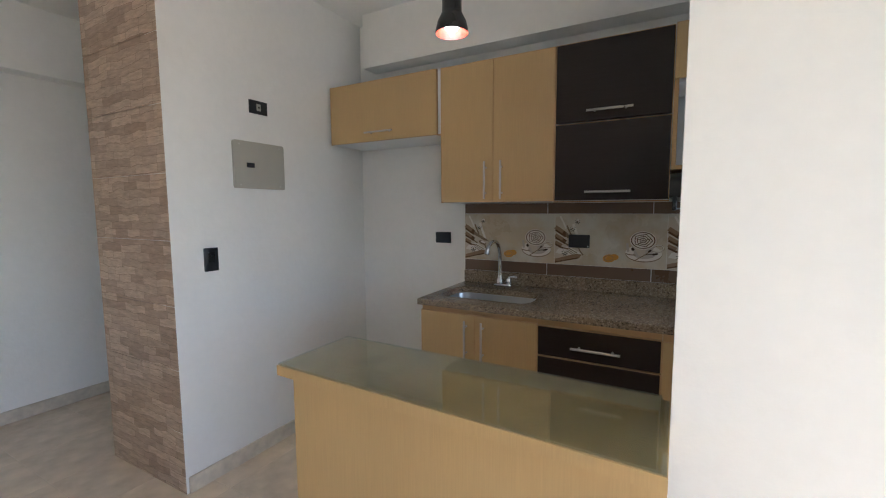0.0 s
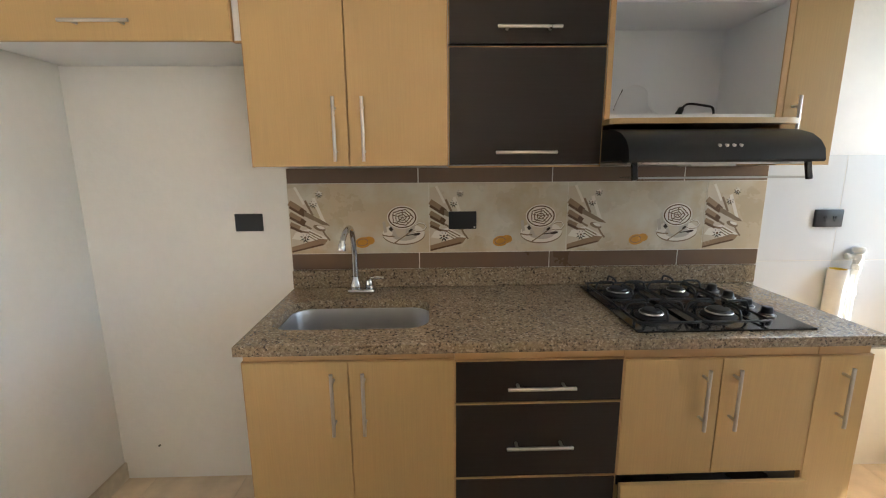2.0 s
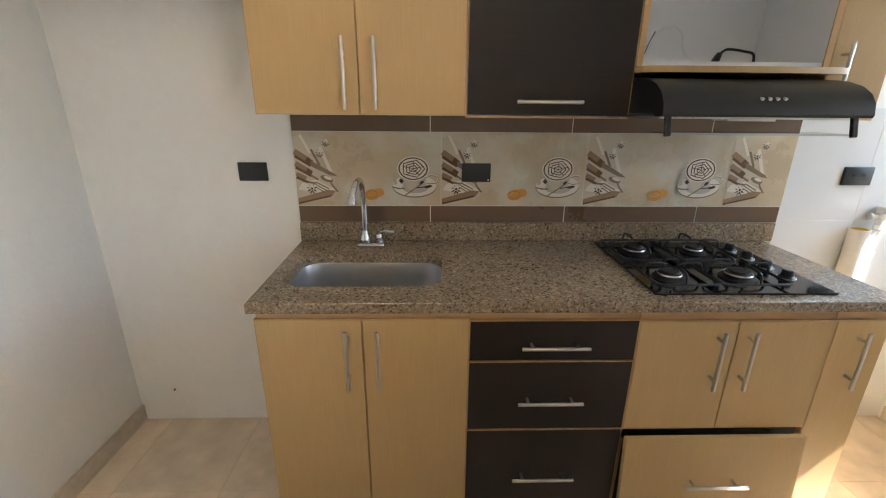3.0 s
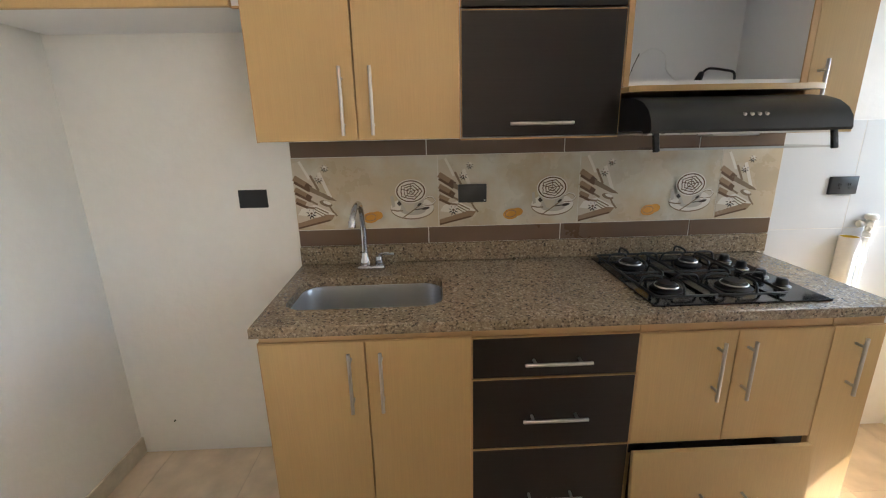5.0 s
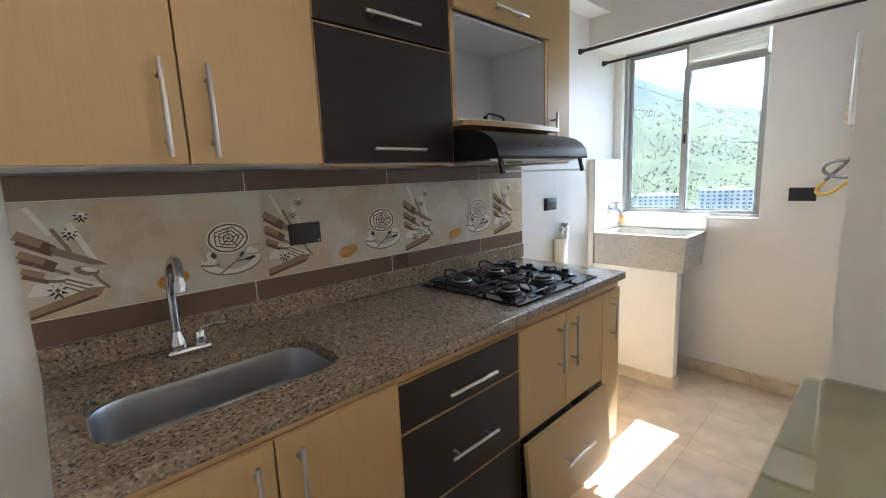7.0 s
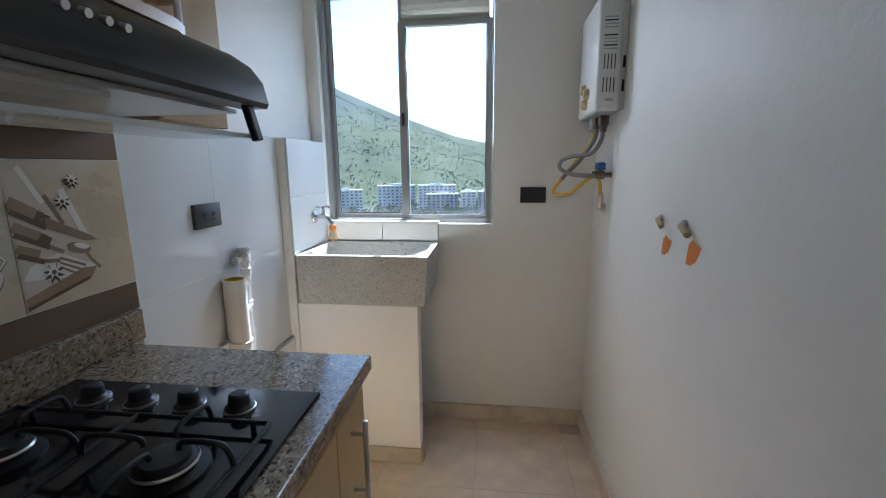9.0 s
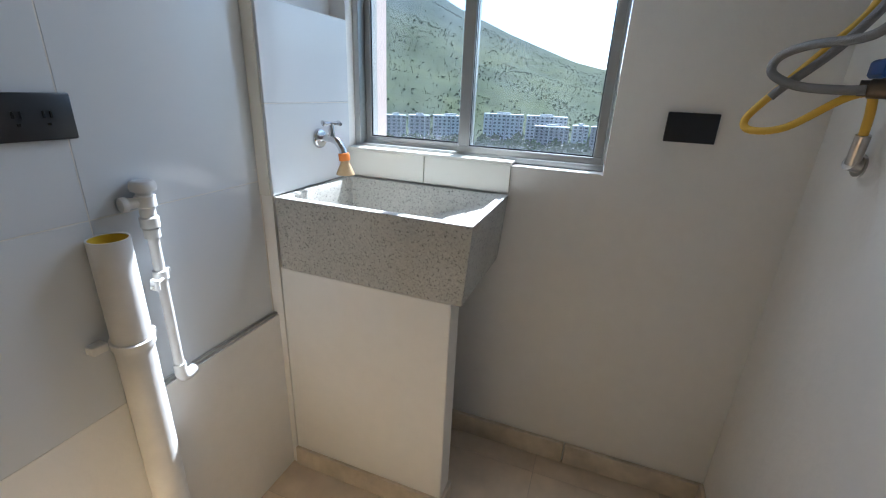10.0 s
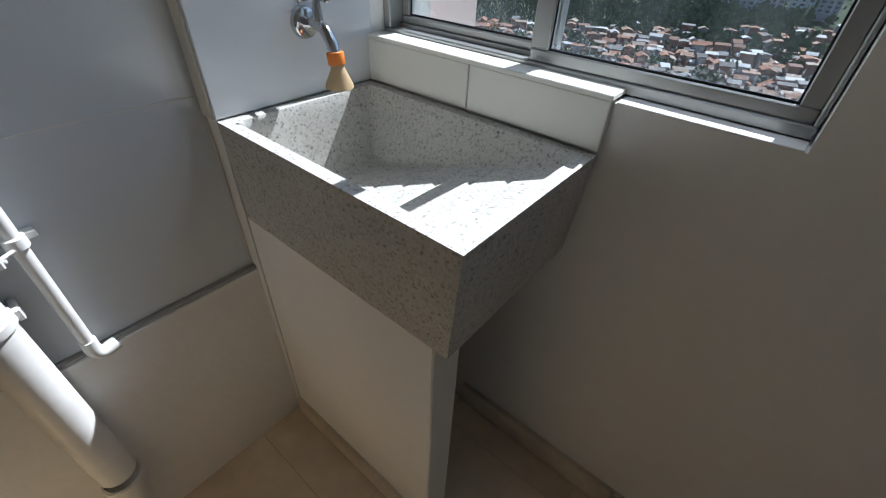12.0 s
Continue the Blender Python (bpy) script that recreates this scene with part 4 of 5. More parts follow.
for x0, x1 in zip(xs, xs[1:]):
    t = part("tile", box(x0 + 0.001, x1 - 0.001, 3.484, 3.4851, 1.0437, 1.3263), M_tile_cream, sb, "printed cream tile")
    for k, (name, mat, outlines) in enumerate(layers(None, x1 - x0 - 0.004)):
        if outlines:
            part(name, join(*[prism(o, 0.0001, onto(x0 + 0.002, 1.046) @ Matrix.Translation((0, 0, 0.0003 * k + 0.00003 * i))) for i, o in enumerate(outlines)]), mat, t)


# ---------------------------------------------------------------- plates and switches
def wall_plate(name, place, turn, w, h, label, deep=0.008, bits=()):
    """A plate facing -y before it is turned about z; place is the middle of its back."""
    t = thing(name, place, label, "socket" if "socket" in name else "switch")
    m = Matrix.Translation(place) @ pose(0, 0, 0, 0, 0, turn)
    bm = box(-w / 2, w / 2, -deep, 0, -h / 2, h / 2, 0.0025, 2)
    bm.transform(m)
    part("plate", bm, M_plate, t)
    for x, z, a, b, mat, nm in bits:
        bm = box(x - a / 2, x + a / 2, -deep - 0.0018, -deep + 0.001, z - b / 2, z + b / 2, 0.0006)
        bm.transform(m)
        part(nm, bm, mat, t)
    return t


slots = [(sx + dx, 0.004, 0.003, 0.011, M_black, "slot") for sx in (-0.02, 0.02) for dx in (-0.005, 0.005)] + [(sx, -0.011, 0.005, 0.004, M_black, "slot") for sx in (-0.02, 0.02)]
wall_plate("wall_socket", (-0.092, BY, 1.172), 0, 0.112, 0.072, "black blank wall socket plate in the fridge niche")
wall_plate("wall_socket", (0.780, 3.4835, 1.176), 0, 0.113, 0.072, "black wall socket plate on the printed tiles", 0.009, [(0.048, -0.028, 0.006, 0.006, M_white, "screw")])
wall_plate("wall_socket", (2.318, 3.4945, 1.168), 0, 0.117, 0.073, "black double wall socket on white tiles", 0.014, slots)
wall_plate("wall_socket", (WX, 2.442, 1.173), -90, 0.117, 0.073, "black blank wall socket plate beside the window", 0.012)
wall_plate("light_switch", (LX, 2.333, 1.116), 90, 0.072, 0.115, "black rocker light switch on the white wall", 0.008, [(0.0, 0.012, 0.034, 0.05, M_black, "rocker")])
wall_plate("wall_socket", (LX, 2.642, 1.905), 90, 0.112, 0.07, "black wall plate with a small pale socket", 0.008, [(0.0, 0.0, 0.026, 0.036, M_panel, "insert"), (0.0, 0.0, 0.012, 0.012, M_black, "jack")])

b = thing("breaker_panel", (LX, 2.634, 1.594), "beige-grey metal breaker panel cover on the wall", "panel")
m = Matrix.Translation((LX, 2.634, 1.594)) @ pose(0, 0, 0, 0, 0, 90)
bm = prism(rounded(-0.158, 0.158, -0.123, 0.123, 0.012), 0.014, m @ pose(0, 0, 0, 90, 0, 0))
part("cover", bm, M_panel, b)
bm = box(-0.085, -0.038, -0.0165, -0.012, -0.012, 0.012, 0.001)
bm.transform(m)
part("breaker", bm, M_plate, b, "black breaker switch")
for x in (-0.125, 0.125):
    for z in (-0.105, 0.105):
        bm = cyl((x, -0.012, z), (x, -0.017, z), 0.004, seg=10)
        bm.transform(m)
        part("screw", bm, M_steel, b)

# pendant lamp over the peninsula
L = Vector((0.552, 2.40, 1.95))
p = thing("pendant_lamp", L, "small black pendant lamp with a red lining, lit", "lamp")
prof = [(0.056, 0.0), (0.0555, 0.012), (0.049, 0.038), (0.036, 0.062), (0.033, 0.075), (0.033, 0.118), (0.028, 0.126), (0.006, 0.128), (0.005, 0.135)]
inner = [(0.004, 0.122), (0.031, 0.115), (0.031, 0.074), (0.034, 0.061), (0.047, 0.037), (0.0535, 0.012), (0.0545, 0.0)]
part("shade", lathe(prof, Matrix.Translation(L)), M_black, p, "black metal shade")
M_redlining = material("red_lining", (0.42, 0.05, 0.02), 0.4, vary=0.06, scale=20)
part("lining", lathe(inner, Matrix.Translation(L)), M_redlining, p, "red inner lining")
M_bulb = bpy.data.materials.new("lit_bulb")
M_bulb.use_nodes = True
M_bulb.node_tree.nodes["Principled BSDF"].inputs["Emission Color"].default_value = (1, 0.86, 0.80, 1)
M_bulb.node_tree.nodes["Principled BSDF"].inputs["Emission Strength"].default_value = 5
part("bulb", lathe([(0, 0.004), (0.012, 0.006), (0.022, 0.016), (0.027, 0.032), (0.024, 0.05), (0.015, 0.07), (0.013, 0.09), (0, 0.09)], Matrix.Translation(L)), M_bulb, p, "glowing white bulb")
part("cord", tube([L + Vector((0, 0, 0.13)), L + Vector((0, 0, 0.4)), (L.x, L.y, CEIL - 0.015)], 0.003, 8), M_black, p)
part("canopy", lathe([(0, 0.0), (0.03, 0.002), (0.045, 0.02), (0.045, 0.025), (0, 0.025)], Matrix.Translation((L.x, L.y, CEIL - 0.025))), M_black, p)

# ---------------------------------------------------------------- laundry corner
lt = tagged(new("laundry_tiling"), "glossy white wall tiles in the laundry corner", "tiles", "", "structure")
part("grout_bed", box(2.037, 2.786, 3.4937, 3.5095, 0.589, 1.427), M_grout, lt)
zs = [0.588, 0.985, 1.428]
xs = [2.036, 2.3655, 2.782]
for z0, z1 in zip(zs, zs[1:]):
    for x0, x1 in zip(xs, xs[1:]):
        part("tile", box(x0 + 0.0011, x1 - 0.0011, 3.493, 3.5, z0 + 0.0011, z1 - 0.0011, 0.0007), M_tile_white, lt)
structure("wall_ledge", join(box(2.375, 2.788, 3.477, BY, 0.0, 0.580), box(2.036, 2.375, 3.4935, BY, 0.0, 0.588)), M_wall, "white painted low wall ledge below the tiles", "wall")
structure("ledge_gap", box(2.385, 2.788, 3.482, 3.4925, 0.5802, 0.5875), M_concrete, "dirty cement gap under the tiles", "trim")
structure("pilaster", box(2.788, WX, 3.458, BY, 0.0, 1.423), M_wall, "white painted pilaster beside the wash tub", "pilaster")
pt = tagged(new("pilaster_tiling"), "glossy white tiles on the pilaster above the tub", "tiles", "", "structure")
for z0, z1 in ((0.949, 1.1848), (1.1872, 1.426)):
    part("tile", box(2.782, WX - 0.003, 3.448, 3.457, z0, z1, 0.0015), M_tile_white, pt)
part("grout_bed", box(2.784, WX - 0.004, 3.4495, 3.4575, 0.950, 1.425), M_grout, pt)
part("edge_strip", box(2.779, 2.7875, 3.457, 3.4925, 0.949, 1.426, 0.001), M_tile_ivory, pt)

bt = tagged(new("tub_splash"), "ivory tile strip between tub and window sill", "tiles", "", "structure")
for y0, y1 in ((2.889, 3.1665), (3.1695, 3.4475)):
    part("tile", box(3.150, 3.1645, y0, y1, 0.951, 1.0365, 0.0012), M_tile_ivory, bt)
part("ledge_tile", box(3.148, 3.202, 2.887, 3.4475, 1.037, 1.046, 0.0015), M_tile_ivory, bt, "white ledge tile")

# wash tub: a top surface over a grid, and an outer shell
t = thing("wash_tub", (2.97, 3.17, 0.74), "speckled grey terrazzo wash tub with a ribbed washboard", "wash tub")
TX0, TX1, TY0, TY1, TT, TB = 2.782, 3.148, 2.887, 3.446, 0.948, 0.738


def ease(v):
    v = min(1.0, max(0.0, v))
    return v * v * (3 - 2 * v)


def tub_height(x, y):
    rim = 0.023
    e = min(x - TX0, TX1 - x, TY1 - y) - rim
    front = (y - TY0) - rim
    wall = min(ease(e / 0.028), ease(front / 0.012))
    if wall <= 0:
        return TT
    if y < 3.30:
        k = (y - 3.109) / 0.065
        p = k - math.floor(k)
        ridge_top = 0.8615 - 0.0213 * math.floor(k)
        base = ridge_top - 0.0035 * (1 - p / 0.2) if p < 0.2 else ridge_top - 0.0185 * (p - 0.2) / 0.8
    else:
        base = 0.801 - 0.013 * ease((y - 3.30) / 0.05)
    return TT * (1 - wall) + base * wall


nx, ny = 46, 190
verts, faces = [], []
for j in range(ny + 1):
    for i in range(nx + 1):
        x, y = TX0 + (TX1 - TX0) * i / nx, TY0 + (TY1 - TY0) * j / ny
        verts.append((x, y, tub_height(x, y)))
for j in range(ny):
    for i in range(nx):
        a = j * (nx + 1) + i
        faces.append((a, a + 1, a + nx + 2, a + nx + 1))
ring = [i for i in range(nx + 1)] + [j * (nx + 1) + nx for j in range(1, ny + 1)] + [ny * (nx + 1) + i for i in range(nx - 1, -1, -1)] + [j * (nx + 1) for j in range(ny - 1, 0, -1)]
low = []
for r in ring:
    x, y, _ = verts[r]
    low.append(len(verts))
    verts.append((TX1 - (TX1 - x) * (1 - 0.006 / (TX1 - TX0)), TY1 - (TY1 - y) * (1 - 0.017 / (TY1 - TY0)), TB))
for k in range(len(ring)):
    j = (k + 1) % len(ring)
    faces.append((ring[k], low[k], low[j], ring[j]))
faces.append(tuple(low[::-1]))
me = bpy.data.meshes.new("basin")
me.from_pydata(verts, [], faces)
bm = bmesh.new()
bm.from_mesh(me)
bmesh.ops.recalc_face_normals(bm, faces=bm.faces)
part("basin", bm, M_terrazzo, t, sharp=50)
part("drain", lathe([(0, 0.0), (0.012, 0.001), (0.022, 0.003), (0.026, 0.0)], Matrix.Translation((2.93, 3.36, 0.7885))), M_plate, t, "dark round drain")

s = thing("tub_support", (2.83, 3.19, 0.0), "white painted slab wall carrying the wash tub", "support")
part("slab", box(2.790, 2.862, 2.932, 3.457, 0.0, 0.7375, 0.003), M_wall, s)
part("skirting", box(2.779, 2.790, 2.928, 3.457, 0.0, 0.075, 0.0015), M_skirt, s, "beige tile skirting")
part("skirting", box(2.790, 2.862, 2.921, 2.932, 0.0, 0.075, 0.0015), M_skirt, s, "beige tile skirting")

# tub tap
f = thing("tub_tap", (2.992, 3.447, 1.085), "chrome garden tap with a worn orange-collared nozzle", "tap")
part("flange", cyl((2.992, 3.4475, 1.085), (2.992, 3.435, 1.085), 0.030, 0.026, 24, 0.003), M_chrome, f)
part("body", tube([(2.992, 3.437, 1.085), (2.992, 3.41, 1.088), (2.992, 3.385, 1.082), (2.992, 3.368, 1.062), (2.992, 3.362, 1.045)], 0.011, 12), M_chrome, f)
part("stem", cyl((2.992, 3.40, 1.09), (2.992, 3.40, 1.128), 0.010, 0.007, 14), M_chrome, f)
part("cross_handle", join(cyl((2.958, 3.40, 1.131), (3.026, 3.40, 1.131), 0.0045, seg=10), cyl((2.992, 3.372, 1.131), (2.992, 3.428, 1.131), 0.0045, seg=10), *[lathe([(0, -0.007), (0.006, -0.004), (0.007, 0), (0.006, 0.004), (0, 0.007)], Matrix.Translation(q), 10) for q in ((2.957, 3.40, 1.131), (3.027, 3.40, 1.131), (2.992, 3.371, 1.131), (2.992, 3.429, 1.131))]), M_chrome, f)
part("collar", cyl((2.992, 3.361, 1.048), (2.992, 3.358, 1.026), 0.0165, 0.0165, 16, 0.002), M_orange, f, "orange plastic collar")
part("nozzle", lathe([(0.012, 0.0), (0.014, -0.010), (0.026, -0.036), (0.027, -0.042), (0.022, -0.042), (0.011, -0.012)], Matrix.Translation((2.992, 3.357, 1.027))), M_cork, f, "worn beige rubber nozzle")

# drain pipes
p = thing("drain_pipe", (2.375, 3.44, 0.0), "wide white waste pipe, yellow inside, strapped to the wall", "pipe")
PC = Vector((2.367, 3.456, 0))
bm = lathe([(0.0345, 0.28), (0.0345, 0.957), (0.0315, 0.957), (0.0315, 0.35)], Matrix.Translation(PC), 28)
part("pipe", bm, M_pvc, p)
part("lining", lathe([(0.0312, 0.9555), (0.0312, 0.88), (0, 0.88)], Matrix.Translation(PC), 28), M_yellow, p, "bright yellow inside of the pipe")
ring_bm = lathe([(0.035, -0.010), (0.0385, -0.008), (0.0385, 0.008), (0.035, 0.010)], Matrix(), 28)
ring_bm.transform(Matrix.Translation(PC + Vector((0, 0, 0.742))) @ pose(0, 0, 0, 6, -4, 0))
part("strap", join(ring_bm, box(2.302, 2.331, 3.470, 3.493, 0.736, 0.754, 0.002), box(2.403, 2.414, 3.452, 3.493, 0.728, 0.750, 0.002)), M_pvc, p)
part("coupling", lathe([(0.035, 0.222), (0.0395, 0.224), (0.0395, 0.256), (0.035, 0.259)], Matrix.Translation(PC), 28), M_pvc, p)
part("elbow", tube([PC + Vector((0, 0, 0.245)), PC + Vector((-0.002, 0, 0.2)), PC + Vector((-0.03, 0.0, 0.11)), PC + Vector((-0.11, 0.0, 0.075)), PC + Vector((-0.22, 0.0, 0.07))], 0.036, 20), M_pvc, p)
part("foot", lathe([(0.045, 0.0), (0.055, 0.002), (0.045, 0.03), (0.036, 0.05)], Matrix.Translation(PC + Vector((-0.14, 0.0, 0.0))), 24), M_pvc, p)

p = thing("water_pipe", (2.456, 3.468, 0.58), "thin white water pipe with a capped valve, spotted with dirt", "pipe")
WP = Matrix.Translation((2.456, 3.468, 0))
part("pipe", lathe([(0.0105, 0.60), (0.0105, 0.955)], WP, 16), M_pvc, p)
part("valve_body", lathe([(0.0105, 0.950), (0.0175, 0.952), (0.0175, 0.972), (0.0145, 0.975), (0.0145, 0.992), (0.0185, 0.995), (0.0185, 1.016), (0.0140, 1.019), (0.0140, 1.028)], WP, 18), M_pvc, p)
part("cap", lathe([(0.0135, 1.024), (0.0225, 1.027), (0.0235, 1.034), (0.0225, 1.042), (0.019, 1.046), (0, 1.047)], WP, 20), M_pvc, p, "round screw cap")
part("stub", join(cyl((2.456, 3.468, 1.005), (2.424, 3.474, 1.005), 0.0105, seg=14), cyl((2.424, 3.474, 1.005), (2.411, 3.476, 1.005), 0.0145, seg=16, bevel=0.003)), M_pvc, p)
part("branch", cyl((2.456, 3.47, 1.005), (2.432, 3.493, 1.005), 0.008, seg=12), M_steel, p)
part("collar", lathe([(0.0105, 0.928), (0.0150, 0.930), (0.0150, 0.948), (0.0105, 0.950)], WP, 16), M_pvc, p)
part("clip", join(lathe([(0.0107, 0.836), (0.0150, 0.838), (0.0150, 0.856), (0.0107, 0.858)], WP, 16), box(2.466, 2.484, 3.474, 3.493, 0.841, 0.853, 0.001)), M_pvc, p, "plastic pipe clip")
part("wing_nut", join(cyl((2.450, 3.455, 0.842), (2.432, 3.450, 0.838), 0.0035, seg=8), box(2.423, 2.432, 3.440, 3.458, 0.826, 0.850, 0.002), box(2.417, 2.437, 3.446, 3.452, 0.830, 0.838, 0.002)), M_pvc, p)
part("elbow", tube([(2.456, 3.468, 0.625), (2.457, 3.468, 0.596), (2.468, 3.469, 0.584), (2.492, 3.472, 0.587)], 0.0135, 12), M_pvc, p)

# water heater
M_knob = material("beige_knob", (0.60, 0.47, 0.27), 0.4, vary=0.05, scale=20)
M_bronze = material("dark_bronze", (0.16, 0.13, 0.10), 0.4, 0.8, vary=0.2, scale=40)
h = thing("water_heater", (2.93, 2.17, 1.50), "white enamelled gas water heater on the wall", "water heater")
part("back_plate", box(2.785, 3.075, HY, 2.185, 1.502, 1.892, 0.004), M_heater, h)
part("casing", box(2.775, 3.085, 2.185, 2.268, 1.498, 1.888, 0.012, 3), M_heater, h)
for k in range(4):
    for z0 in (1.562, 1.64):
        part("vent_slot", box(2.7735, 2.7765, 2.207 + 0.012 * k, 2.2105 + 0.012 * k, z0, z0 + 0.05, 0.0005), M_plate, h, "dark vent slot")
for z0 in (1.565, 1.645):
    part("side_slot", box(2.7838, 2.7865, 2.170, 2.179, z0, z0 + 0.04), M_black, h)
for z0, n in ((1.705, 5), (1.775, 4)):
    for k in range(n):
        part("print_line", box(2.7738, 2.7755, 2.205, 2.25, z0 + 0.011 * k, z0 + 0.0045 + 0.011 * k), M_plate if (k + n) % 3 == 0 else M_alu, h)
part("nameplate", box(2.7738, 2.7755, 2.208, 2.236, 1.532, 1.541), M_alu, h)
for x, z in ((2.90, 1.575), (2.97, 1.60), (2.93, 1.54)):
    part("knob", lathe([(0, 0), (0.021, 0), (0.020, 0.012), (0.015, 0.02), (0, 0.02)], Matrix.Translation((x, 2.267, z)) @ pose(0, 0, 0, -90, 0, 0), 20), M_knob, h, "round beige control knob")
part("base_plate", box(2.79, 3.07, 2.190, 2.262, 1.490, 1.4985, 0.002), M_alu, h, "grey underside plate")
part("outlet", join(cyl((2.93, 2.225, 1.492), (2.93, 2.225, 1.462), 0.017, seg=6), cyl((2.93, 2.225, 1.462), (2.93, 2.225, 1.448), 0.013, seg=14)), M_bronze, h)
part("outlet", join(cyl((2.86, 2.215, 1.492), (2.86, 2.215, 1.455), 0.020, seg=8), cyl((2.86, 2.215, 1.455), (2.86, 2.215, 1.446), 0.015, seg=14), cyl((2.86, 2.215, 1.446), (2.86, 2.215, 1.432), 0.0135, seg=6)), M_bronze, h)
part("gas_inlet", box(2.965, 3.0, 2.205, 2.24, 1.44, 1.498, 0.006), M_alu, h)
w = thing("heater_hoses", (2.88, 2.18, 1.14), "braided grey and yellow gas hoses looped under the heater", "hoses")
part("water_hose", tube([(2.86, 2.215, 1.45), (2.86, 2.22, 1.40), (2.885, 2.25, 1.352), (2.95, 2.31, 1.343), (2.985, 2.345, 1.325), (2.985, 2.35, 1.295), (2.96, 2.31, 1.272), (2.92, 2.25, 1.266), (2.905, 2.225, 1.268)], 0.0085, 12), M_hose, w)
part("valve", join(cyl((2.918, 2.232, 1.27), (2.912, 2.215, 1.27), 0.0135, seg=6), cyl((2.915, 2.218, 1.27), (2.898, 2.190, 1.269), 0.0165, seg=12, bevel=0.002), cyl((2.900, 2.193, 1.269), (2.885, HY, 1.268), 0.010, seg=12), cyl((2.906, 2.202, 1.28), (2.906, 2.202, 1.292), 0.006, seg=10)), M_bronze, w, "dark bronze ball valve")
part("valve_handle", box(2.88, 2.94, 2.19, 2.22, 1.287, 1.318, 0.005), M_blue, w, "blue lever handle")
part("gas_hose", tube([(2.98, 2.22, 1.45), (2.98, 2.23, 1.40), (2.99, 2.28, 1.33), (3.00, 2.34, 1.25), (3.00, 2.37, 1.205), (2.985, 2.36, 1.185), (2.955, 2.31, 1.195), (2.93, 2.245, 1.25), (2.925, 2.21, 1.262), (2.93, 2.198, 1.235), (2.945, 2.188, 1.18)], 0.0075, 12), M_gas, w)
part("second_hose", tube([(2.925, 2.225, 1.46), (2.93, 2.228, 1.41), (2.955, 2.27, 1.335), (2.985, 2.325, 1.27), (2.99, 2.34, 1.25)], 0.0085, 12), M_hose, w)
part("gas_elbow", join(cyl((2.94, 2.19, 1.19), (2.955, 2.185, 1.135), 0.012, seg=12), cyl((2.955, 2.19, 1.138), (2.965, HY, 1.132), 0.015, seg=12), cyl((2.965, 2.172, 1.132), (2.966, HY, 1.132), 0.022, seg=16)), M_steel, w)

# capped stubs and stickers on the partition
for x, z, k in ((2.353, 1.163, 0.85), (2.207, 1.165, 1.0)):
    s = thing("pipe_stub", (x, HY, z), "small metal pipe stub with a worn wooden tip", "pipe stub", "stubs on the partition")
    part("flange", cyl((x, HY, z), (x, HY + 0.010, z), 0.013 * k, 0.011 * k, 16, 0.002), M_steel, s)
    part("tip", cyl((x, HY + 0.012, z - 0.002), (x - 0.06 * k, HY + 0.02, z - 0.017), 0.0075 * k, 0.0085 * k, 14, 0.003), M_cork, s, "worn tan tip")
for x, z, k in ((2.306, 1.094, 0.85), (2.152, 1.103, 0.95)):
    s = thing("orange_sticker", (x, HY, z), "torn orange paper sticker on the white wall", "sticker", "stickers on the partition")
    o = [(-0.036 * k, -0.020 * k), (-0.033 * k, -0.002 * k), (-0.028 * k, 0.013 * k), (-0.012 * k, 0.021 * k), (0.012 * k, 0.016 * k), (0.035 * k, 0.014 * k), (0.028 * k, 0.002 * k), (0.014 * k, -0.011 * k), (-0.012 * k, -0.020 * k)]
    part("paper", prism([(-a, b * 1.55) for a, b in o], 0.0006, Matrix.Translation((x, HY + 0.0002, z)) @ Matrix(((1, 0, 0, 0), (0, 0, 1, 0), (0, 1, 0, 0), (0, 0, 0, 1)))), M_orange, s)

# curtain rods
for y, x, z, r in ((0, 2.71, 2.085, 0.010), (0, 3.02, 2.06, 0.0085)):
    c = thing("curtain_rod", (x, 2.84, z), "thin dark bronze tension curtain rod", "curtain rod", "curtain rods")
    part("rod", cyl((x - 0.03, BY - 0.008, z - 0.008), (x + 0.03, HY + 0.008, z + 0.02), r, seg=14), M_rod, c)
    part("end_cap", cyl((x - 0.03, BY, z - 0.008), (x - 0.03, BY - 0.03, z - 0.008), 0.019, 0.011, 18, 0.002), M_rod, c)
    part("end_cap", cyl((x + 0.03, HY, z + 0.02), (x + 0.03, HY + 0.03, z + 0.02), 0.019, 0.011, 18, 0.002), M_rod, c)

# pebble-like clod of plaster by the hall skirting
s = thing("plaster_lump", (-2.30, 1.62, 0.0), "small grey lump of dried plaster on the floor", "rubble")
bm = bmesh.new()
bmesh.ops.create_icosphere(bm, subdivisions=2, radius=0.02)
for v in bm.verts:
    v.co *= 1 + 0.35 * noise.noise(v.co * 60)
    v.co.z *= 0.6
bm.transform(Matrix.Translation((-2.30, 1.62, 0.009)))
part("lump", bm, M_concrete, s)
s = thing("cable_stub", (-2.455, 1.66, 0.12), "stub of grey conduit low on the hall wall", "conduit")
part("conduit", tube([(-2.465, 1.66, 0.125), (-2.43, 1.66, 0.125), (-2.41, 1.675, 0.115)], 0.018, 12), M_concrete, s)

n = thing("wall_nail", (-0.585, BY, 0.165), "tiny dark nail low in the niche wall", "nail")
part("head", cyl((-0.585, BY, 0.165), (-0.585, BY - 0.008, 0.165), 0.0035, seg=8), M_rod, n)


# ---------------------------------------------------------------- the valley outside
def ridge(az):
    """Elevation of the skyline in degrees, by bearing from +x."""
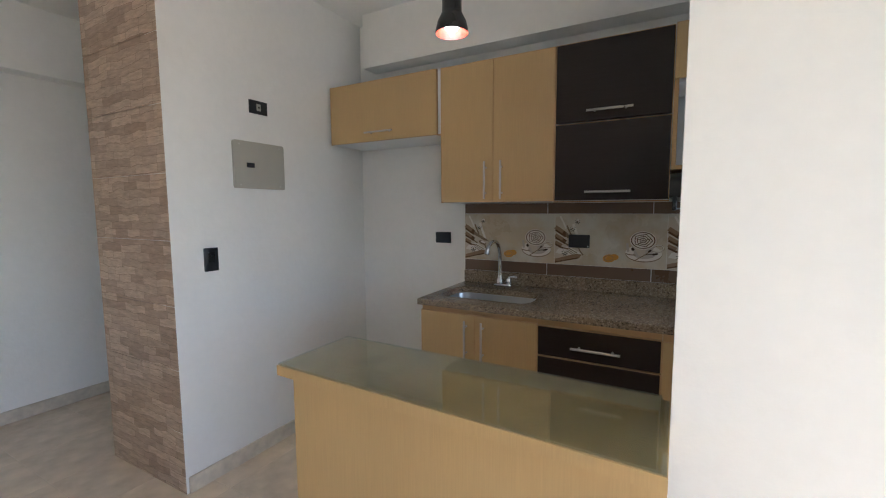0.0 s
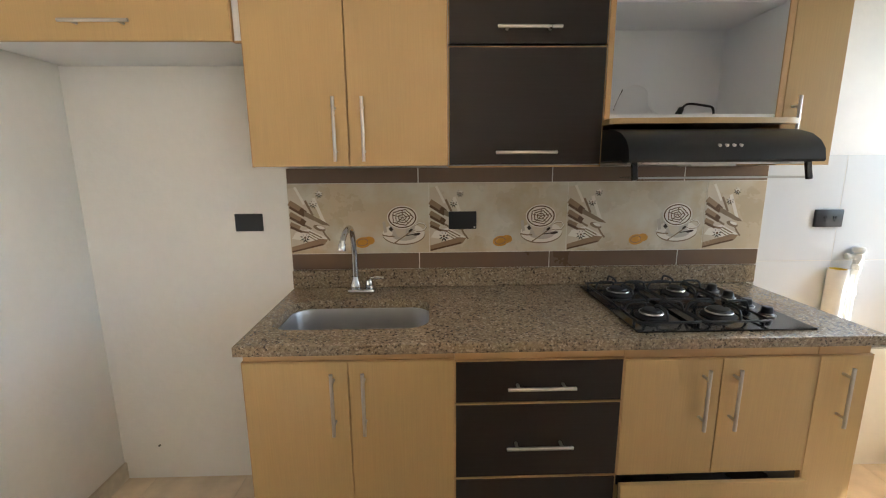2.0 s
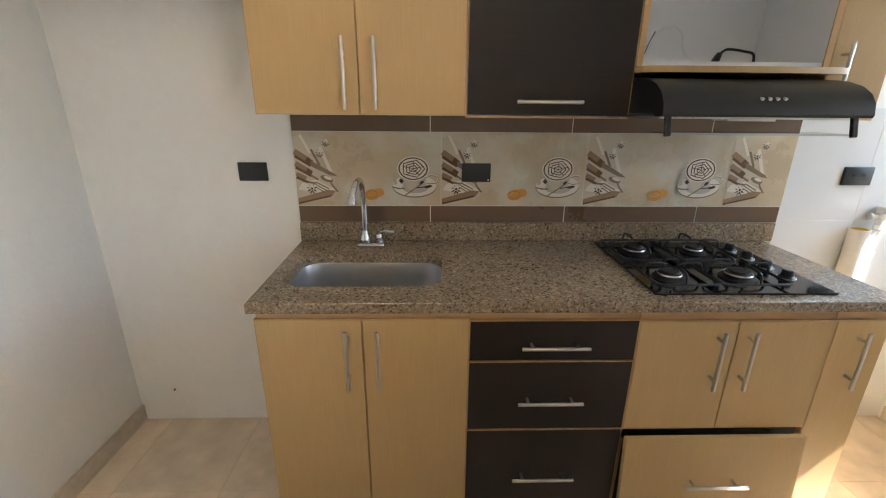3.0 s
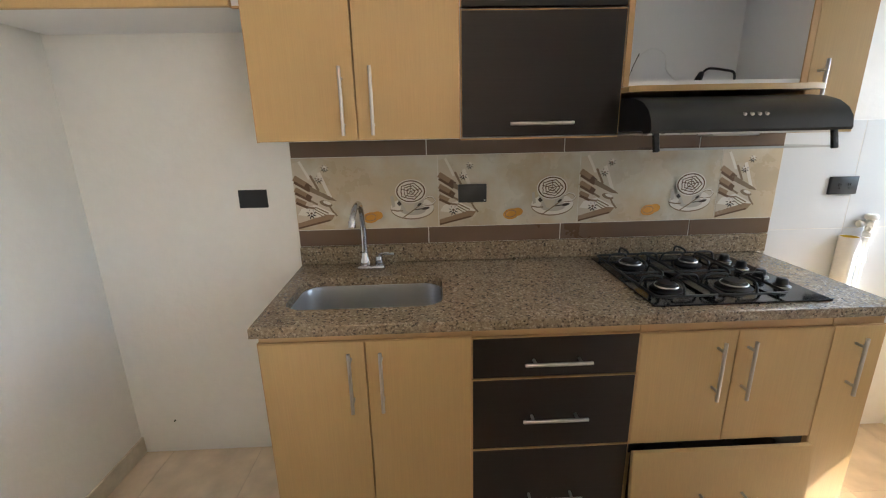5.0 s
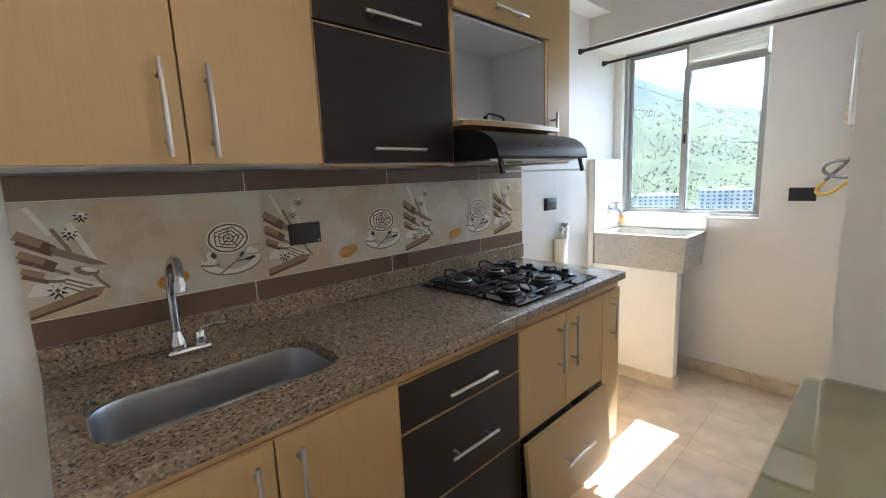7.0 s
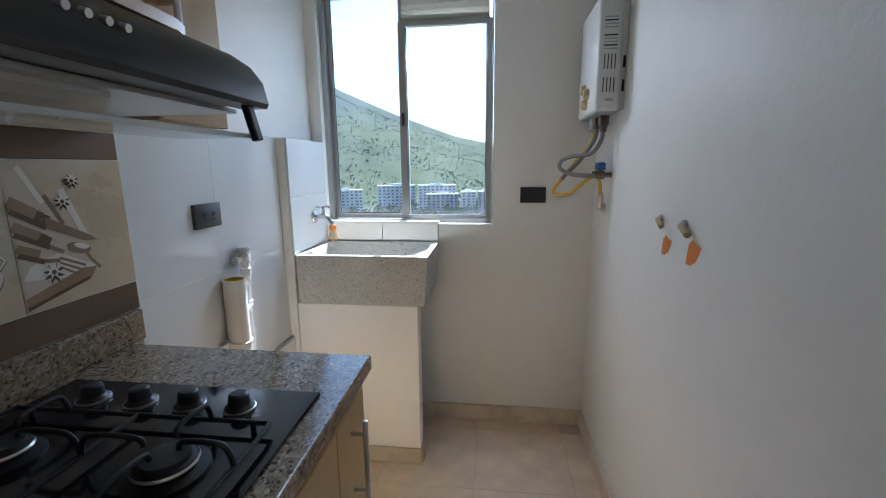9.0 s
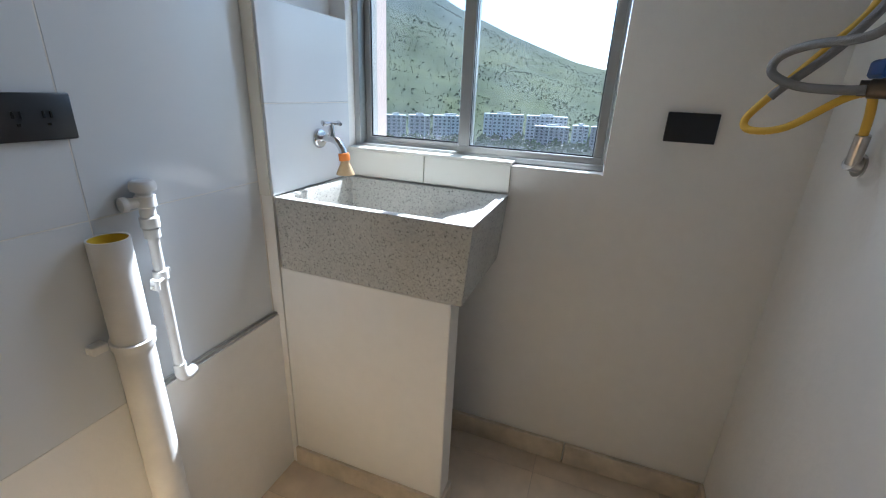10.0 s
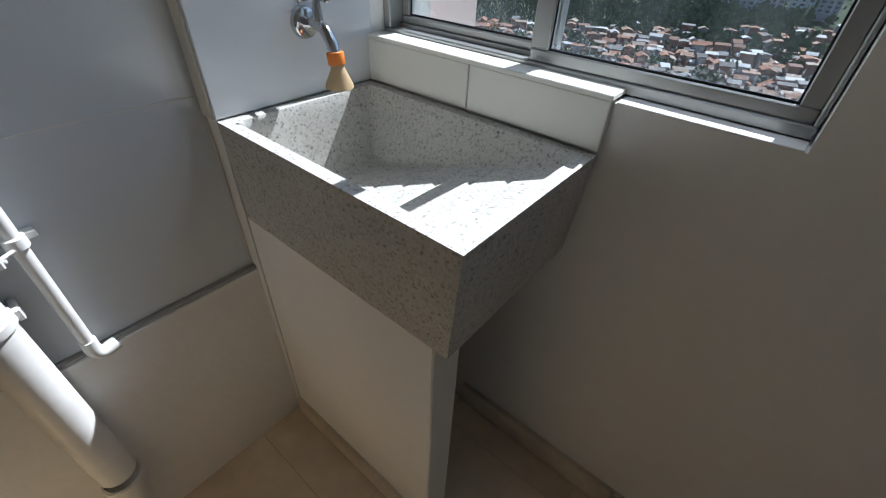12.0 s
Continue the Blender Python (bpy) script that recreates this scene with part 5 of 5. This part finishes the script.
    pts = [(-180, 2.0), (-60, 3.4), (-45, 3.8), (-30, 4.2), (-26, 4.3), (-18, 2.2), (-12, 1.0), (-6.7, 1.1), (0.3, 2.9), (5, 3.9), (12.6, 6.6), (19.3, 9.3), (24.4, 11.8), (32, 13.5), (45, 14), (70, 9), (120, 4), (180, 2.0)]
    for (a, ea), (b, eb) in zip(pts, pts[1:]):
        if a <= az <= b:
            return ea + (eb - ea) * (az - a) / (b - a)
    return 2.0


VALLEY = -62.0         # the valley floor below the flat


def hill_side(az):
    """1 towards the green hill, 0 towards the far range."""
    return ease((az + 14) / 12.0)


def ground(r, az):
    """Height of the land at distance r on bearing az."""
    near = hill_side(az)
    x, y = r * math.cos(radians(az)), r * math.sin(radians(az))
    top_r = 1500
    top = top_r * math.tan(radians(ridge(az))) * near + (-58) * (1 - near)
    f = min(1.0, max(0.0, (r - 480) / (top_r - 480)))
    lump = noise.noise(Vector((x / 160, y / 160, 3))) * 16 + noise.noise(Vector((x / 45, y / 45, 7))) * 3
    base = VALLEY + 20 * ease((r - 200) / 300) * near + 8 * ease((r - 300) / 800) * (1 - near)
    return base + (top - base) * f ** 1.15 + lump * min(1, max(0, (r - 470) / 400)) * (1 - f ** 6) * (0.35 + 0.65 * near)


def spot(r, az):
    return Vector((r * math.cos(radians(az)), r * math.sin(radians(az)), ground(r, az)))


M_land = bpy.data.materials.new("hillside_grass")
M_land.use_nodes = True
nt = M_land.node_tree
n, link = nt.nodes, nt.links.new
bs = n["Principled BSDF"]
bs.inputs["Roughness"].default_value = 0.95
bs.inputs["Specular IOR Level"].default_value = 0.1
co = n.new("ShaderNodeTexCoord")
n1, n2, n3 = (n.new("ShaderNodeTexNoise") for _ in range(3))
for q, sc, de in ((n1, 0.006, 6), (n2, 0.022, 13), (n3, 0.16, 3)):
    q.inputs["Scale"].default_value, q.inputs["Detail"].default_value, q.inputs["Roughness"].default_value = sc, de, 0.65
    link(co.outputs["Object"], q.inputs["Vector"])
r1 = n.new("ShaderNodeValToRGB")
r1.color_ramp.elements[0].position, r1.color_ramp.elements[0].color = 0.38, (0.022, 0.036, 0.015, 1)
r1.color_ramp.elements[1].position, r1.color_ramp.elements[1].color = 0.62, (0.050, 0.061, 0.024, 1)
link(n1.outputs["Fac"], r1.inputs["Fac"])
r2 = n.new("ShaderNodeValToRGB")
r2.color_ramp.elements[0].position, r2.color_ramp.elements[0].color = 0.40, (0.42, 0.52, 0.40, 1)
r2.color_ramp.elements[1].position, r2.color_ramp.elements[1].color = 0.60, (1, 1, 1, 1)
link(n2.outputs["Fac"], r2.inputs["Fac"])
mx = n.new("ShaderNodeMix"); mx.data_type = "RGBA"; mx.blend_type = "MULTIPLY"
mx.inputs["Factor"].default_value = 0.85
link(r1.outputs["Color"], mx.inputs["A"]); link(r2.outputs["Color"], mx.inputs["B"])
# haze on the upper slopes, painted as a bluer green that grows with height
sp, up, edge, haze_mix = n.new("ShaderNodeSeparateXYZ"), n.new("ShaderNodeMath"), n.new("ShaderNodeMapRange"), n.new("ShaderNodeMix")
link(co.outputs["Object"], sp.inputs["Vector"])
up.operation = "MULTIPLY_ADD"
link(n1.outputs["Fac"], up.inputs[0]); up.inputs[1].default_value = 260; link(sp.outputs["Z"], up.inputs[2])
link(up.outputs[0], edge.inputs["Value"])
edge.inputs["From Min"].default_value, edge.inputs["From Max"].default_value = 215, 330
haze_mix.data_type = "RGBA"
link(edge.outputs["Result"], haze_mix.inputs["Factor"])
link(mx.outputs["Result"], haze_mix.inputs["A"])
haze_mix.inputs["B"].default_value = (0.015, 0.030, 0.028, 1)
link(haze_mix.outputs["Result"], bs.inputs["Base Color"])

verts, faces = [], []
azs = [-180 + 6 * k for k in range(20)] + [-60 + 0.8 * k for k in range(138)] + [51 + 6.1 * k for k in range(22)]
rs = [0, 40] + [60 * 1.055 ** k for k in range(61)] + [1650, 2300, 4000]
for r in rs:
    for az in azs:
        verts.append(spot(r, az))
na = len(azs)
for i in range(len(rs) - 1):
    for k in range(na):
        j = (k + 1) % na
        faces.append((i * na + k, i * na + j, (i + 1) * na + j, (i + 1) * na + k))
me = bpy.data.meshes.new("ground")
me.from_pydata(verts, [], faces)
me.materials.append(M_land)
me.shade_smooth()
tagged(new("ground", me), "green valley and grassy hillside beyond the building", "ground", "", "structure")


def toned(name, tones, rough=0.8, emit=0.0):
    """One of several colours for each separate piece of the mesh."""
    m = bpy.data.materials.new(name)
    m.use_nodes = True
    n, link = m.node_tree.nodes, m.node_tree.links.new
    b = n["Principled BSDF"]
    b.inputs["Roughness"].default_value = rough
    b.inputs["Specular IOR Level"].default_value = 0.2
    geo, ramp = n.new("ShaderNodeNewGeometry"), n.new("ShaderNodeValToRGB")
    ramp.color_ramp.interpolation = "CONSTANT"
    el = ramp.color_ramp.elements
    while len(el) < len(tones):
        el.new(0.5)
    for k, (e, t) in enumerate(zip(el, tones)):
        e.position, e.color = k / len(tones), (*t, 1)
    link(geo.outputs["Random Per Island"], ramp.inputs["Fac"])
    link(ramp.outputs["Color"], b.inputs["Base Color"])
    return m


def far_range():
    """The range across the valley, with distance haze put into its colour."""
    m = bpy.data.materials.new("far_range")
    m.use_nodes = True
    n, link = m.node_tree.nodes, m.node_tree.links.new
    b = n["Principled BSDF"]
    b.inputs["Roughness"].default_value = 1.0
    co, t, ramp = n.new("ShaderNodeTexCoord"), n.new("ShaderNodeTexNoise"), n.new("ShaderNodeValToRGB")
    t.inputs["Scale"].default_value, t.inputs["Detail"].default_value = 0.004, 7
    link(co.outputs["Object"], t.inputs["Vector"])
    # blue base tones and a faint blue emission stand in for air haze
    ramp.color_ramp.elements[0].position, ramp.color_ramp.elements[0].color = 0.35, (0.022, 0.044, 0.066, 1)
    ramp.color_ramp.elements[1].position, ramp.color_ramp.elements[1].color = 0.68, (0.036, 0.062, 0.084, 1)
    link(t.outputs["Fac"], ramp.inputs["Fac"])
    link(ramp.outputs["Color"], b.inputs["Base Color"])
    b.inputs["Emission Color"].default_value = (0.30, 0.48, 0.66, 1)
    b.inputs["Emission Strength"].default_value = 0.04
    verts, faces = [], []
    azs = [-75 + 0.5 * k for k in range(150)]
    for j in range(15):
        f = j / 14
        for az in azs:
            e = ridge(max(-45, az)) * (0.35 + 0.65 * ease((az + 75) / 25)) * ease((2 - az) / 8 + 0.3)
            r = 2600 + 1600 * f
            wob = noise.noise(Vector((az * 0.22, f * 3, 5))) * 0.5 + noise.noise(Vector((az * 0.9, f * 8, 2))) * 0.2
            z = r * math.tan(radians((e + 1.6) * f ** 1.1 - 1.6 + wob * (0.4 if j == 14 else 1.0) * min(1, 3 * f)))
            verts.append((r * math.cos(radians(az)), r * math.sin(radians(az)), z))
    na = len(azs)
    for j in range(14):
        for k in range(na - 1):
            faces.append((j * na + k, j * na + k + 1, (j + 1) * na + k + 1, (j + 1) * na + k))
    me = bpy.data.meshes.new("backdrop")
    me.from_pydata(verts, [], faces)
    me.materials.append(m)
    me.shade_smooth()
    tagged(new("backdrop", me), "mountain range across the valley, coloured and glowing blue for haze", "mountains", "", "structure")


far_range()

# apartment blocks at the foot of the hill
M_block = material("pale_facade", (0.48, 0.48, 0.48), 0.8, vary=0.08, scale=0.2)
M_block2 = material("mauve_facade", (0.32, 0.30, 0.31), 0.8, vary=0.08, scale=0.2)
M_block3 = material("brown_facade", (0.40, 0.29, 0.23), 0.8, vary=0.08, scale=0.2)
M_pane = material("dark_window", (0.055, 0.055, 0.058), 0.3, vary=0.1, scale=1)


def apartment_block(az0, az1, r, el0, el1, floors, wall_mat, stripe=None, label="pale multi-storey apartment block with dark windows"):
    az = (az0 + az1) / 2
    w = r * radians(abs(az1 - az0)) * 0.97
    z0, z1 = 1.3 + r * math.tan(radians(el0)), 1.3 + r * math.tan(radians(el1))
    p = Vector((r * math.cos(radians(az)), r * math.sin(radians(az)), z0))
    m = Matrix.Translation(p) @ pose(0, 0, 0, 0, 0, az + 90 + (az % 5) - 2)
    t = thing("apartment_block", p, label, "building", "apartment blocks")
    h = z1 - z0
    bm = box(-w / 2, w / 2, -12, 0, -14, h)
    bm.transform(m)
    part("walls", bm, wall_mat, t)
    bm = join(box(-w / 2 - 0.2, w / 2 + 0.2, -12.2, 0.2, h, h + 0.5), box(-w / 6, w / 6, -8, -4, h + 0.5, h + 2.2))
    bm.transform(m)
    part("roof", bm, M_block, t)
    cols = max(3, int(w / 4.2))
    wins, bands = [], []
    for fl in range(floors):
        zb = h * (fl + 0.28) / floors
        for c in range(cols):
            x = -w / 2 + w * (c + 0.5) / cols
            ww = w / cols * (0.33 if (c + fl) % 3 else 0.22)
            wins.append(box(x - ww, x + ww * 0.6, -0.05, 0.12, zb, zb + h / floors * 0.5))
    for c in range(0, cols, 3):
        x = -w / 2 + w * (c + 1.0) / cols
        bands.append(box(x - 0.35, x + 0.35, 0, 0.4, 0, h))
    bm = join(*wins)
    bm.transform(m)
    tagged(part("windows", bm, M_pane, t), kind="stuff")
    if bands:
        bm = join(*bands)
        bm.transform(m)
        part("ribs", bm, stripe or M_block, t)


for a in ((31.6, 28.6, 420, -6.7, -3.4, 8, M_block, M_block2), (28.3, 25.7, 425, -6.6, -3.2, 8, M_block2, M_block), (25.4, 22.6, 430, -6.6, -3.1, 8, M_block2, M_block), (22.3, 17.6, 440, -6.3, -3.0, 8, M_block, M_block2), (15.8, 10.6, 450, -5.9, -2.5, 8, M_block, M_block2), (10.4, 5.2, 455, -5.6, -2.5, 8, M_block, M_block2), (9.3, 4.9, 415, -6.0, -3.7, 6, M_block2, M_block), (4.6, 2.6, 425, -5.7, -3.4, 6, M_block, M_block2), (2.4, 0.6, 428, -5.6, -3.4, 6, M_block2, M_block)):
    apartment_block(*a)
apartment_block(-24.7, -28.3, 1500, -3.2, -1.3, 9, M_block3, M_block3, "long brown apartment block far across the valley")
apartment_block(-29.6, -31.0, 900, -4.6, -1.4, 14, M_block, M_block2, "slim white apartment tower across the valley")

# houses in the valley: walls and roofs, thinned out by bearing and distance
rnd = random.Random(5)
houses = []
for _ in range(4600):
    az, r = rnd.uniform(-40, 36), 150 * (620 / 150) ** rnd.random()
    el = math.degrees(math.atan2(ground(r, az) - 1.3, r))
    lim = -9.0 - 0.06 * (az - 8) if az > 8 else -9.0 + (8 - az) * 0.27
    if az > -13 and el > lim:
        continue
    if az <= -13 and rnd.random() > 0.10:
        continue
    houses.append((az, r))
for _ in range(140):
    houses.append((rnd.uniform(-36, -14), 500 * 2.9 ** rnd.random()))
for row in range(5):
    for k in range(46):
        houses.append((-13.0 - 0.24 * k, 640 + 42 * row + 3.0 * k))
vw, fw, vr, fr_ = [], [], [], []


def add_box(v, f, m, x0, x1, y0, y1, z0, z1):
    k = len(v)
    v.extend(m @ Vector(p) for p in ((x0, y0, z0), (x1, y0, z0), (x1, y1, z0), (x0, y1, z0), (x0, y0, z1), (x1, y0, z1), (x1, y1, z1), (x0, y1, z1)))
    f.extend(tuple(k + i for i in q) for q in ((0, 1, 5, 4), (1, 2, 6, 5), (2, 3, 7, 6), (3, 0, 4, 7), (4, 5, 6, 7)))


for az, r in houses:
    m = Matrix.Translation(spot(r, az)) @ pose(0, 0, 0, 0, 0, rnd.choice((20, 110)) + rnd.uniform(-12, 12))
    w, d, h = rnd.uniform(3.4, 7.2), rnd.uniform(3.4, 6.4), rnd.choice((3.5, 5.5, 6, 8.5))
    add_box(vw, fw, m, -w / 2, w / 2, -d / 2, d / 2, -4, h)
    tilt = rnd.uniform(0.4, 1.6)
    k = len(vr)
    e = 0.5
    vr.extend(m @ Vector(p) for p in ((-w / 2 - e, -d / 2 - e, h + 0.05), (w / 2 + e, -d / 2 - e, h + 0.05), (w / 2 + e, d / 2 + e, h + 0.05), (-w / 2 - e, d / 2 + e, h + 0.05), (-w / 2 - e, 0, h + tilt), (w / 2 + e, 0, h + tilt)))
    fr_.extend(tuple(k + i for i in q) for q in ((0, 1, 5, 4), (2, 3, 4, 5), (1, 2, 5), (3, 0, 4)))
M_houses = toned("brick_houses", [(0.20, 0.085, 0.05), (0.24, 0.13, 0.085), (0.17, 0.075, 0.045), (0.32, 0.30, 0.27), (0.21, 0.11, 0.065), (0.25, 0.22, 0.20)])
M_roofs = toned("house_roofs", [(0.20, 0.09, 0.05), (0.23, 0.14, 0.09), (0.16, 0.155, 0.15), (0.40, 0.39, 0.38), (0.17, 0.08, 0.045), (0.11, 0.10, 0.095), (0.24, 0.18, 0.14), (0.15, 0.075, 0.05)])
for name, v, f, mat, lab in (("houses", vw, fw, M_houses, "crowded brick houses in the valley"), ("house_roofs", vr, fr_, M_roofs, "orange and grey roofs of the valley houses")):
    me = bpy.data.meshes.new(name)
    me.from_pydata(v, [], f)
    me.materials.append(mat)
    tagged(new(name, me), lab, "houses", "", "stuff")

# trees: trunks and crowns of many loose leaf clumps
M_leaf = toned("tree_leaves", [(0.028, 0.054, 0.018), (0.040, 0.072, 0.022), (0.054, 0.090, 0.028), (0.024, 0.046, 0.016), (0.066, 0.104, 0.033)], 0.9)
M_bark = material("bark", (0.10, 0.075, 0.05), 0.9, vary=0.2, scale=3)
v, f, vt, ftk = [], [], [], []
spots = []
for _ in range(2600):
    kind = rnd.random()
    if kind < 0.17:
        az, r = rnd.uniform(2, 36), rnd.uniform(315, 415)
    elif kind < 0.22:
        az, r = rnd.uniform(19, 40), rnd.uniform(110, 300)
    elif kind < 0.30:
        az, r = rnd.uniform(-14, 36), rnd.uniform(170, 480)
    elif kind < 0.84:
        az, r = rnd.uniform(-45, -14), 240 * (1500 / 240) ** rnd.random()
    else:
        az, r = rnd.uniform(-12, 36), rnd.uniform(480, 1350)
    spots.append((az, r))
for az, r in spots:
    p = spot(r, az)
    s = rnd.uniform(3.0, 6.0) * (0.72 if az < -14 else 1.0) * (0.38 if r > 480 and az > -14 else 1.0)
    k = len(vt)
    for q in range(5):
        a = 2 * math.pi * q / 5
        vt.append(p + Vector((0.3 * math.cos(a), 0.3 * math.sin(a), -2)))
    for q in range(5):
        a = 2 * math.pi * q / 5
        vt.append(p + Vector((0.14 * math.cos(a), 0.14 * math.sin(a), s)))
    ftk.extend((k + q, k + (q + 1) % 5, k + 5 + (q + 1) % 5, k + 5 + q) for q in range(5))
    for _ in range(34):
        d = Vector((rnd.gauss(0, 1), rnd.gauss(0, 1), rnd.gauss(0, 0.8))).normalized() * rnd.uniform(0.35, 1.0)
        c = p + Vector((d.x * s, d.y * s, s * 1.1 + d.z * s * 0.8))
        u = s * rnd.uniform(0.22, 0.42)
        k = len(v)
        for o in ((1, 0, -0.4), (-0.5, 0.87, -0.4), (-0.5, -0.87, -0.4), (0, 0, 0.9)):
            v.append(c + Vector((o[0] + rnd.uniform(-0.4, 0.4), o[1] + rnd.uniform(-0.4, 0.4), o[2] + rnd.uniform(-0.3, 0.3))) * u)
        f.extend(((k, k + 1, k + 3), (k + 1, k + 2, k + 3), (k + 2, k, k + 3), (k, k + 2, k + 1)))
for name, a, b, mat, lab in (("tree_crowns", v, f, M_leaf, "leafy crowns of the valley trees"), ("tree_trunks", vt, ftk, M_bark, "thin trunks of the valley trees")):
    me = bpy.data.meshes.new(name)
    me.from_pydata(a, [], b)
    me.materials.append(mat)
    tagged(new(name, me), lab, "trees", "", "stuff")

# bushes strewn over the slope, thicker along the gullies
v, f = [], []
for _ in range(60000):
    az, r = rnd.uniform(-14, 40), rnd.uniform(470, 1480)
    x, y = r * math.cos(radians(az)), r * math.sin(radians(az))
    if noise.noise(Vector((x / 120, y / 120, 1))) * 0.5 + noise.noise(Vector((x / 18, y / 18, 4))) * 0.3 + rnd.gauss(0, 0.25) < 0.2:
        continue
    p = spot(r, az)
    u = 0.35 + 1.35 * rnd.random() ** 2.4
    k = len(v)
    for o in ((1, 0, -0.5), (-0.5, 0.87, -0.5), (-0.5, -0.87, -0.5), (0, 0, 1.7)):
        v.append(p + Vector((o[0] + rnd.uniform(-0.5, 0.5), o[1] + rnd.uniform(-0.5, 0.5), o[2] + rnd.uniform(-0.2, 0.3))) * u)
    f.extend(((k, k + 1, k + 3), (k + 1, k + 2, k + 3), (k + 2, k, k + 3)))
M_bush = toned("bush_leaves", [(0.028, 0.044, 0.021), (0.036, 0.054, 0.025), (0.042, 0.060, 0.026), (0.032, 0.047, 0.023)], 0.9)
me = bpy.data.meshes.new("bushes")
me.from_pydata(v, [], f)
me.materials.append(M_bush)
tagged(new("bushes", me), "dark green bushes strewn over the hillside", "bushes", "", "stuff")


# ---------------------------------------------------------------- balcony
br = tagged(new("balcony_tiling"), "stone-look brown tiles on the balcony parapet", "tiles", "", "structure")
for row, (z0, z1, off) in enumerate(((0.0, 0.304, 0.482), (0.308, 0.612, 0.698))):
    for k in range(-5, 4):
        y0, y1 = off + 0.53 * k, off + 0.53 * (k + 1) - 0.004
        y0, y1 = max(y0, -1.8), min(y1, 2.05)
        if y1 - y0 > 0.02:
            part("tile", box(3.503, 3.513, y0, y1, z0, z1, 0.001), M_stone, br)
rl = thing("balcony_railing", (3.6, 0.1, 0.645), "black steel railing on the balcony parapet", "railing")
part("rail", box(3.585, 3.615, -1.8, 2.05, 0.915, 0.945, 0.003), M_black, rl)
part("rail", cyl((3.6, -1.8, 0.778), (3.6, 2.05, 0.778), 0.008, seg=10), M_black, rl)
for y in (-1.75, -0.5, 1.75):
    part("post", box(3.588, 3.612, y, y + 0.024, 0.645, 0.915), M_black, rl)
M_banner = material("yellow_banner", (0.85, 0.60, 0.01), 0.5, vary=0.05, scale=8)
M_bannerink = material("banner_ink", (0.30, 0.12, 0.01), 0.5, vary=0.1, scale=20)
bn = thing("rental_banner", (3.63, 1.17, 0.66), "yellow rental banner hung outside the railing, seen from behind", "banner")
part("sheet", box(3.628, 3.630, 0.853, 1.483, 0.662, 0.925), M_banner, bn)
txt = bpy.data.curves.new("letters", "FONT")
txt.body = "ARRIENDA"
txt.size = 0.145
txt.offset = 0.003
txt.extrude = 0.0006
tob = new("letters_curve", txt)
me = bpy.data.meshes.new_from_object(tob)
bpy.data.objects.remove(tob)
bm = bmesh.new()
bm.from_mesh(me)
bm.transform(Matrix(((0, 0, 1, 3.6272), (0.755, 0, 0, 0.885), (0, 1, 0, 0.805), (0, 0, 0, 1))))
part("letters", bm, M_bannerink, bn, "brown capital letters seen reversed")
arc = [(0.93 + 0.30 * (1 - math.cos(a)), 0.665 + 0.085 * math.sin(a)) for a in (math.pi * k / 14 for k in range(15))]
part("emblem", join(prism(strip(arc, 0.006), 0.0006, Matrix(((0, 0, 1, 3.6272), (1, 0, 0, 0), (0, 1, 0, 0), (0, 0, 0, 1)))), *[box(3.6270, 3.6278, 1.16 + 0.05 * k, 1.185 + 0.05 * k, 0.675, 0.675 + 0.03 + 0.015 * (k % 2)) for k in range(3)]), M_bannerink, bn, "thin arc and small bars")

# crazy-paving floor of the balcony: each stone is a cell grown from a seed
seeds = [Vector((3.0 + random.random() * 0.52, -1.8 + random.random() * 3.85)) for _ in range(110)]
paving = tagged(new("balcony_floor"), "irregular brown stone paving with pale joints", "floor", "", "structure")
for s in seeds:
    cell = [Vector(p) for p in ((3.0, -1.8), (3.503, -1.8), (3.503, 2.05), (3.0, 2.05))]
    for o in seeds:
        if o is s:
            continue
        mid, d = (s + o) / 2, (o - s)
        out = []
        for a, b in zip(cell, cell[1:] + cell[:1]):
            fa, fb = (a - mid).dot(d) / d.length + 0.004, (b - mid).dot(d) / d.length + 0.004
            if fa <= 0:
                out.append(a)
            if (fa < 0) != (fb < 0):
                out.append(a + (b - a) * (fa / (fa - fb)))
        cell = out
        if len(cell) < 3:
            break
    if len(cell) >= 3:
        part("stone", prism([(p.x, p.y) for p in cell], 0.012, Matrix.Translation((0, 0, -0.012))), M_paving, paving)

# ---------------------------------------------------------------- brown stone-look column face
cf = tagged(new("column_tiling"), "brown split-stone look tiles on the column", "tiles", "", "structure")
part("grout_bed", box(-1.437, LX - 0.002, 2.156, 2.1655, 0, CEIL), M_grout, cf)
z = 0.0
row = 0
while z < CEIL - 0.01:
    z1 = min(z + 0.305, CEIL)
    part("tile", box(-1.437, LX - 0.002, 2.148, 2.156, z, z1 - 0.0025, 0.0008), M_stone, cf)
    z, row = z + 0.305, row + 1

# ---------------------------------------------------------------- floor tiles
ft = tagged(new("floor"), "glossy beige marbled ceramic floor tiles", "floor", "", "structure")
P = 0.41
tile_mesh = None
for i in range(-13, 3):
    for j in range(-14, 7):
        x0, y0 = 2.25 + P * i, 2.69 + P * j
        if x0 + P > 3.2 + P or x0 < -2.9 or y0 > 5.1 or y0 < -3.3:
            continue
        if x0 > 2.8 and y0 < 2.0:
            continue
        if tile_mesh is None:
            ob = part("tile", box(0.0008, P - 0.0008, 0.0008, P - 0.0008, -0.012, 0, 0.0008), M_floor, ft)
            tile_mesh = ob.data
        else:
            ob = new("tile", tile_mesh)
            ob.parent = ft
        ob.location = (x0, y0, 0)
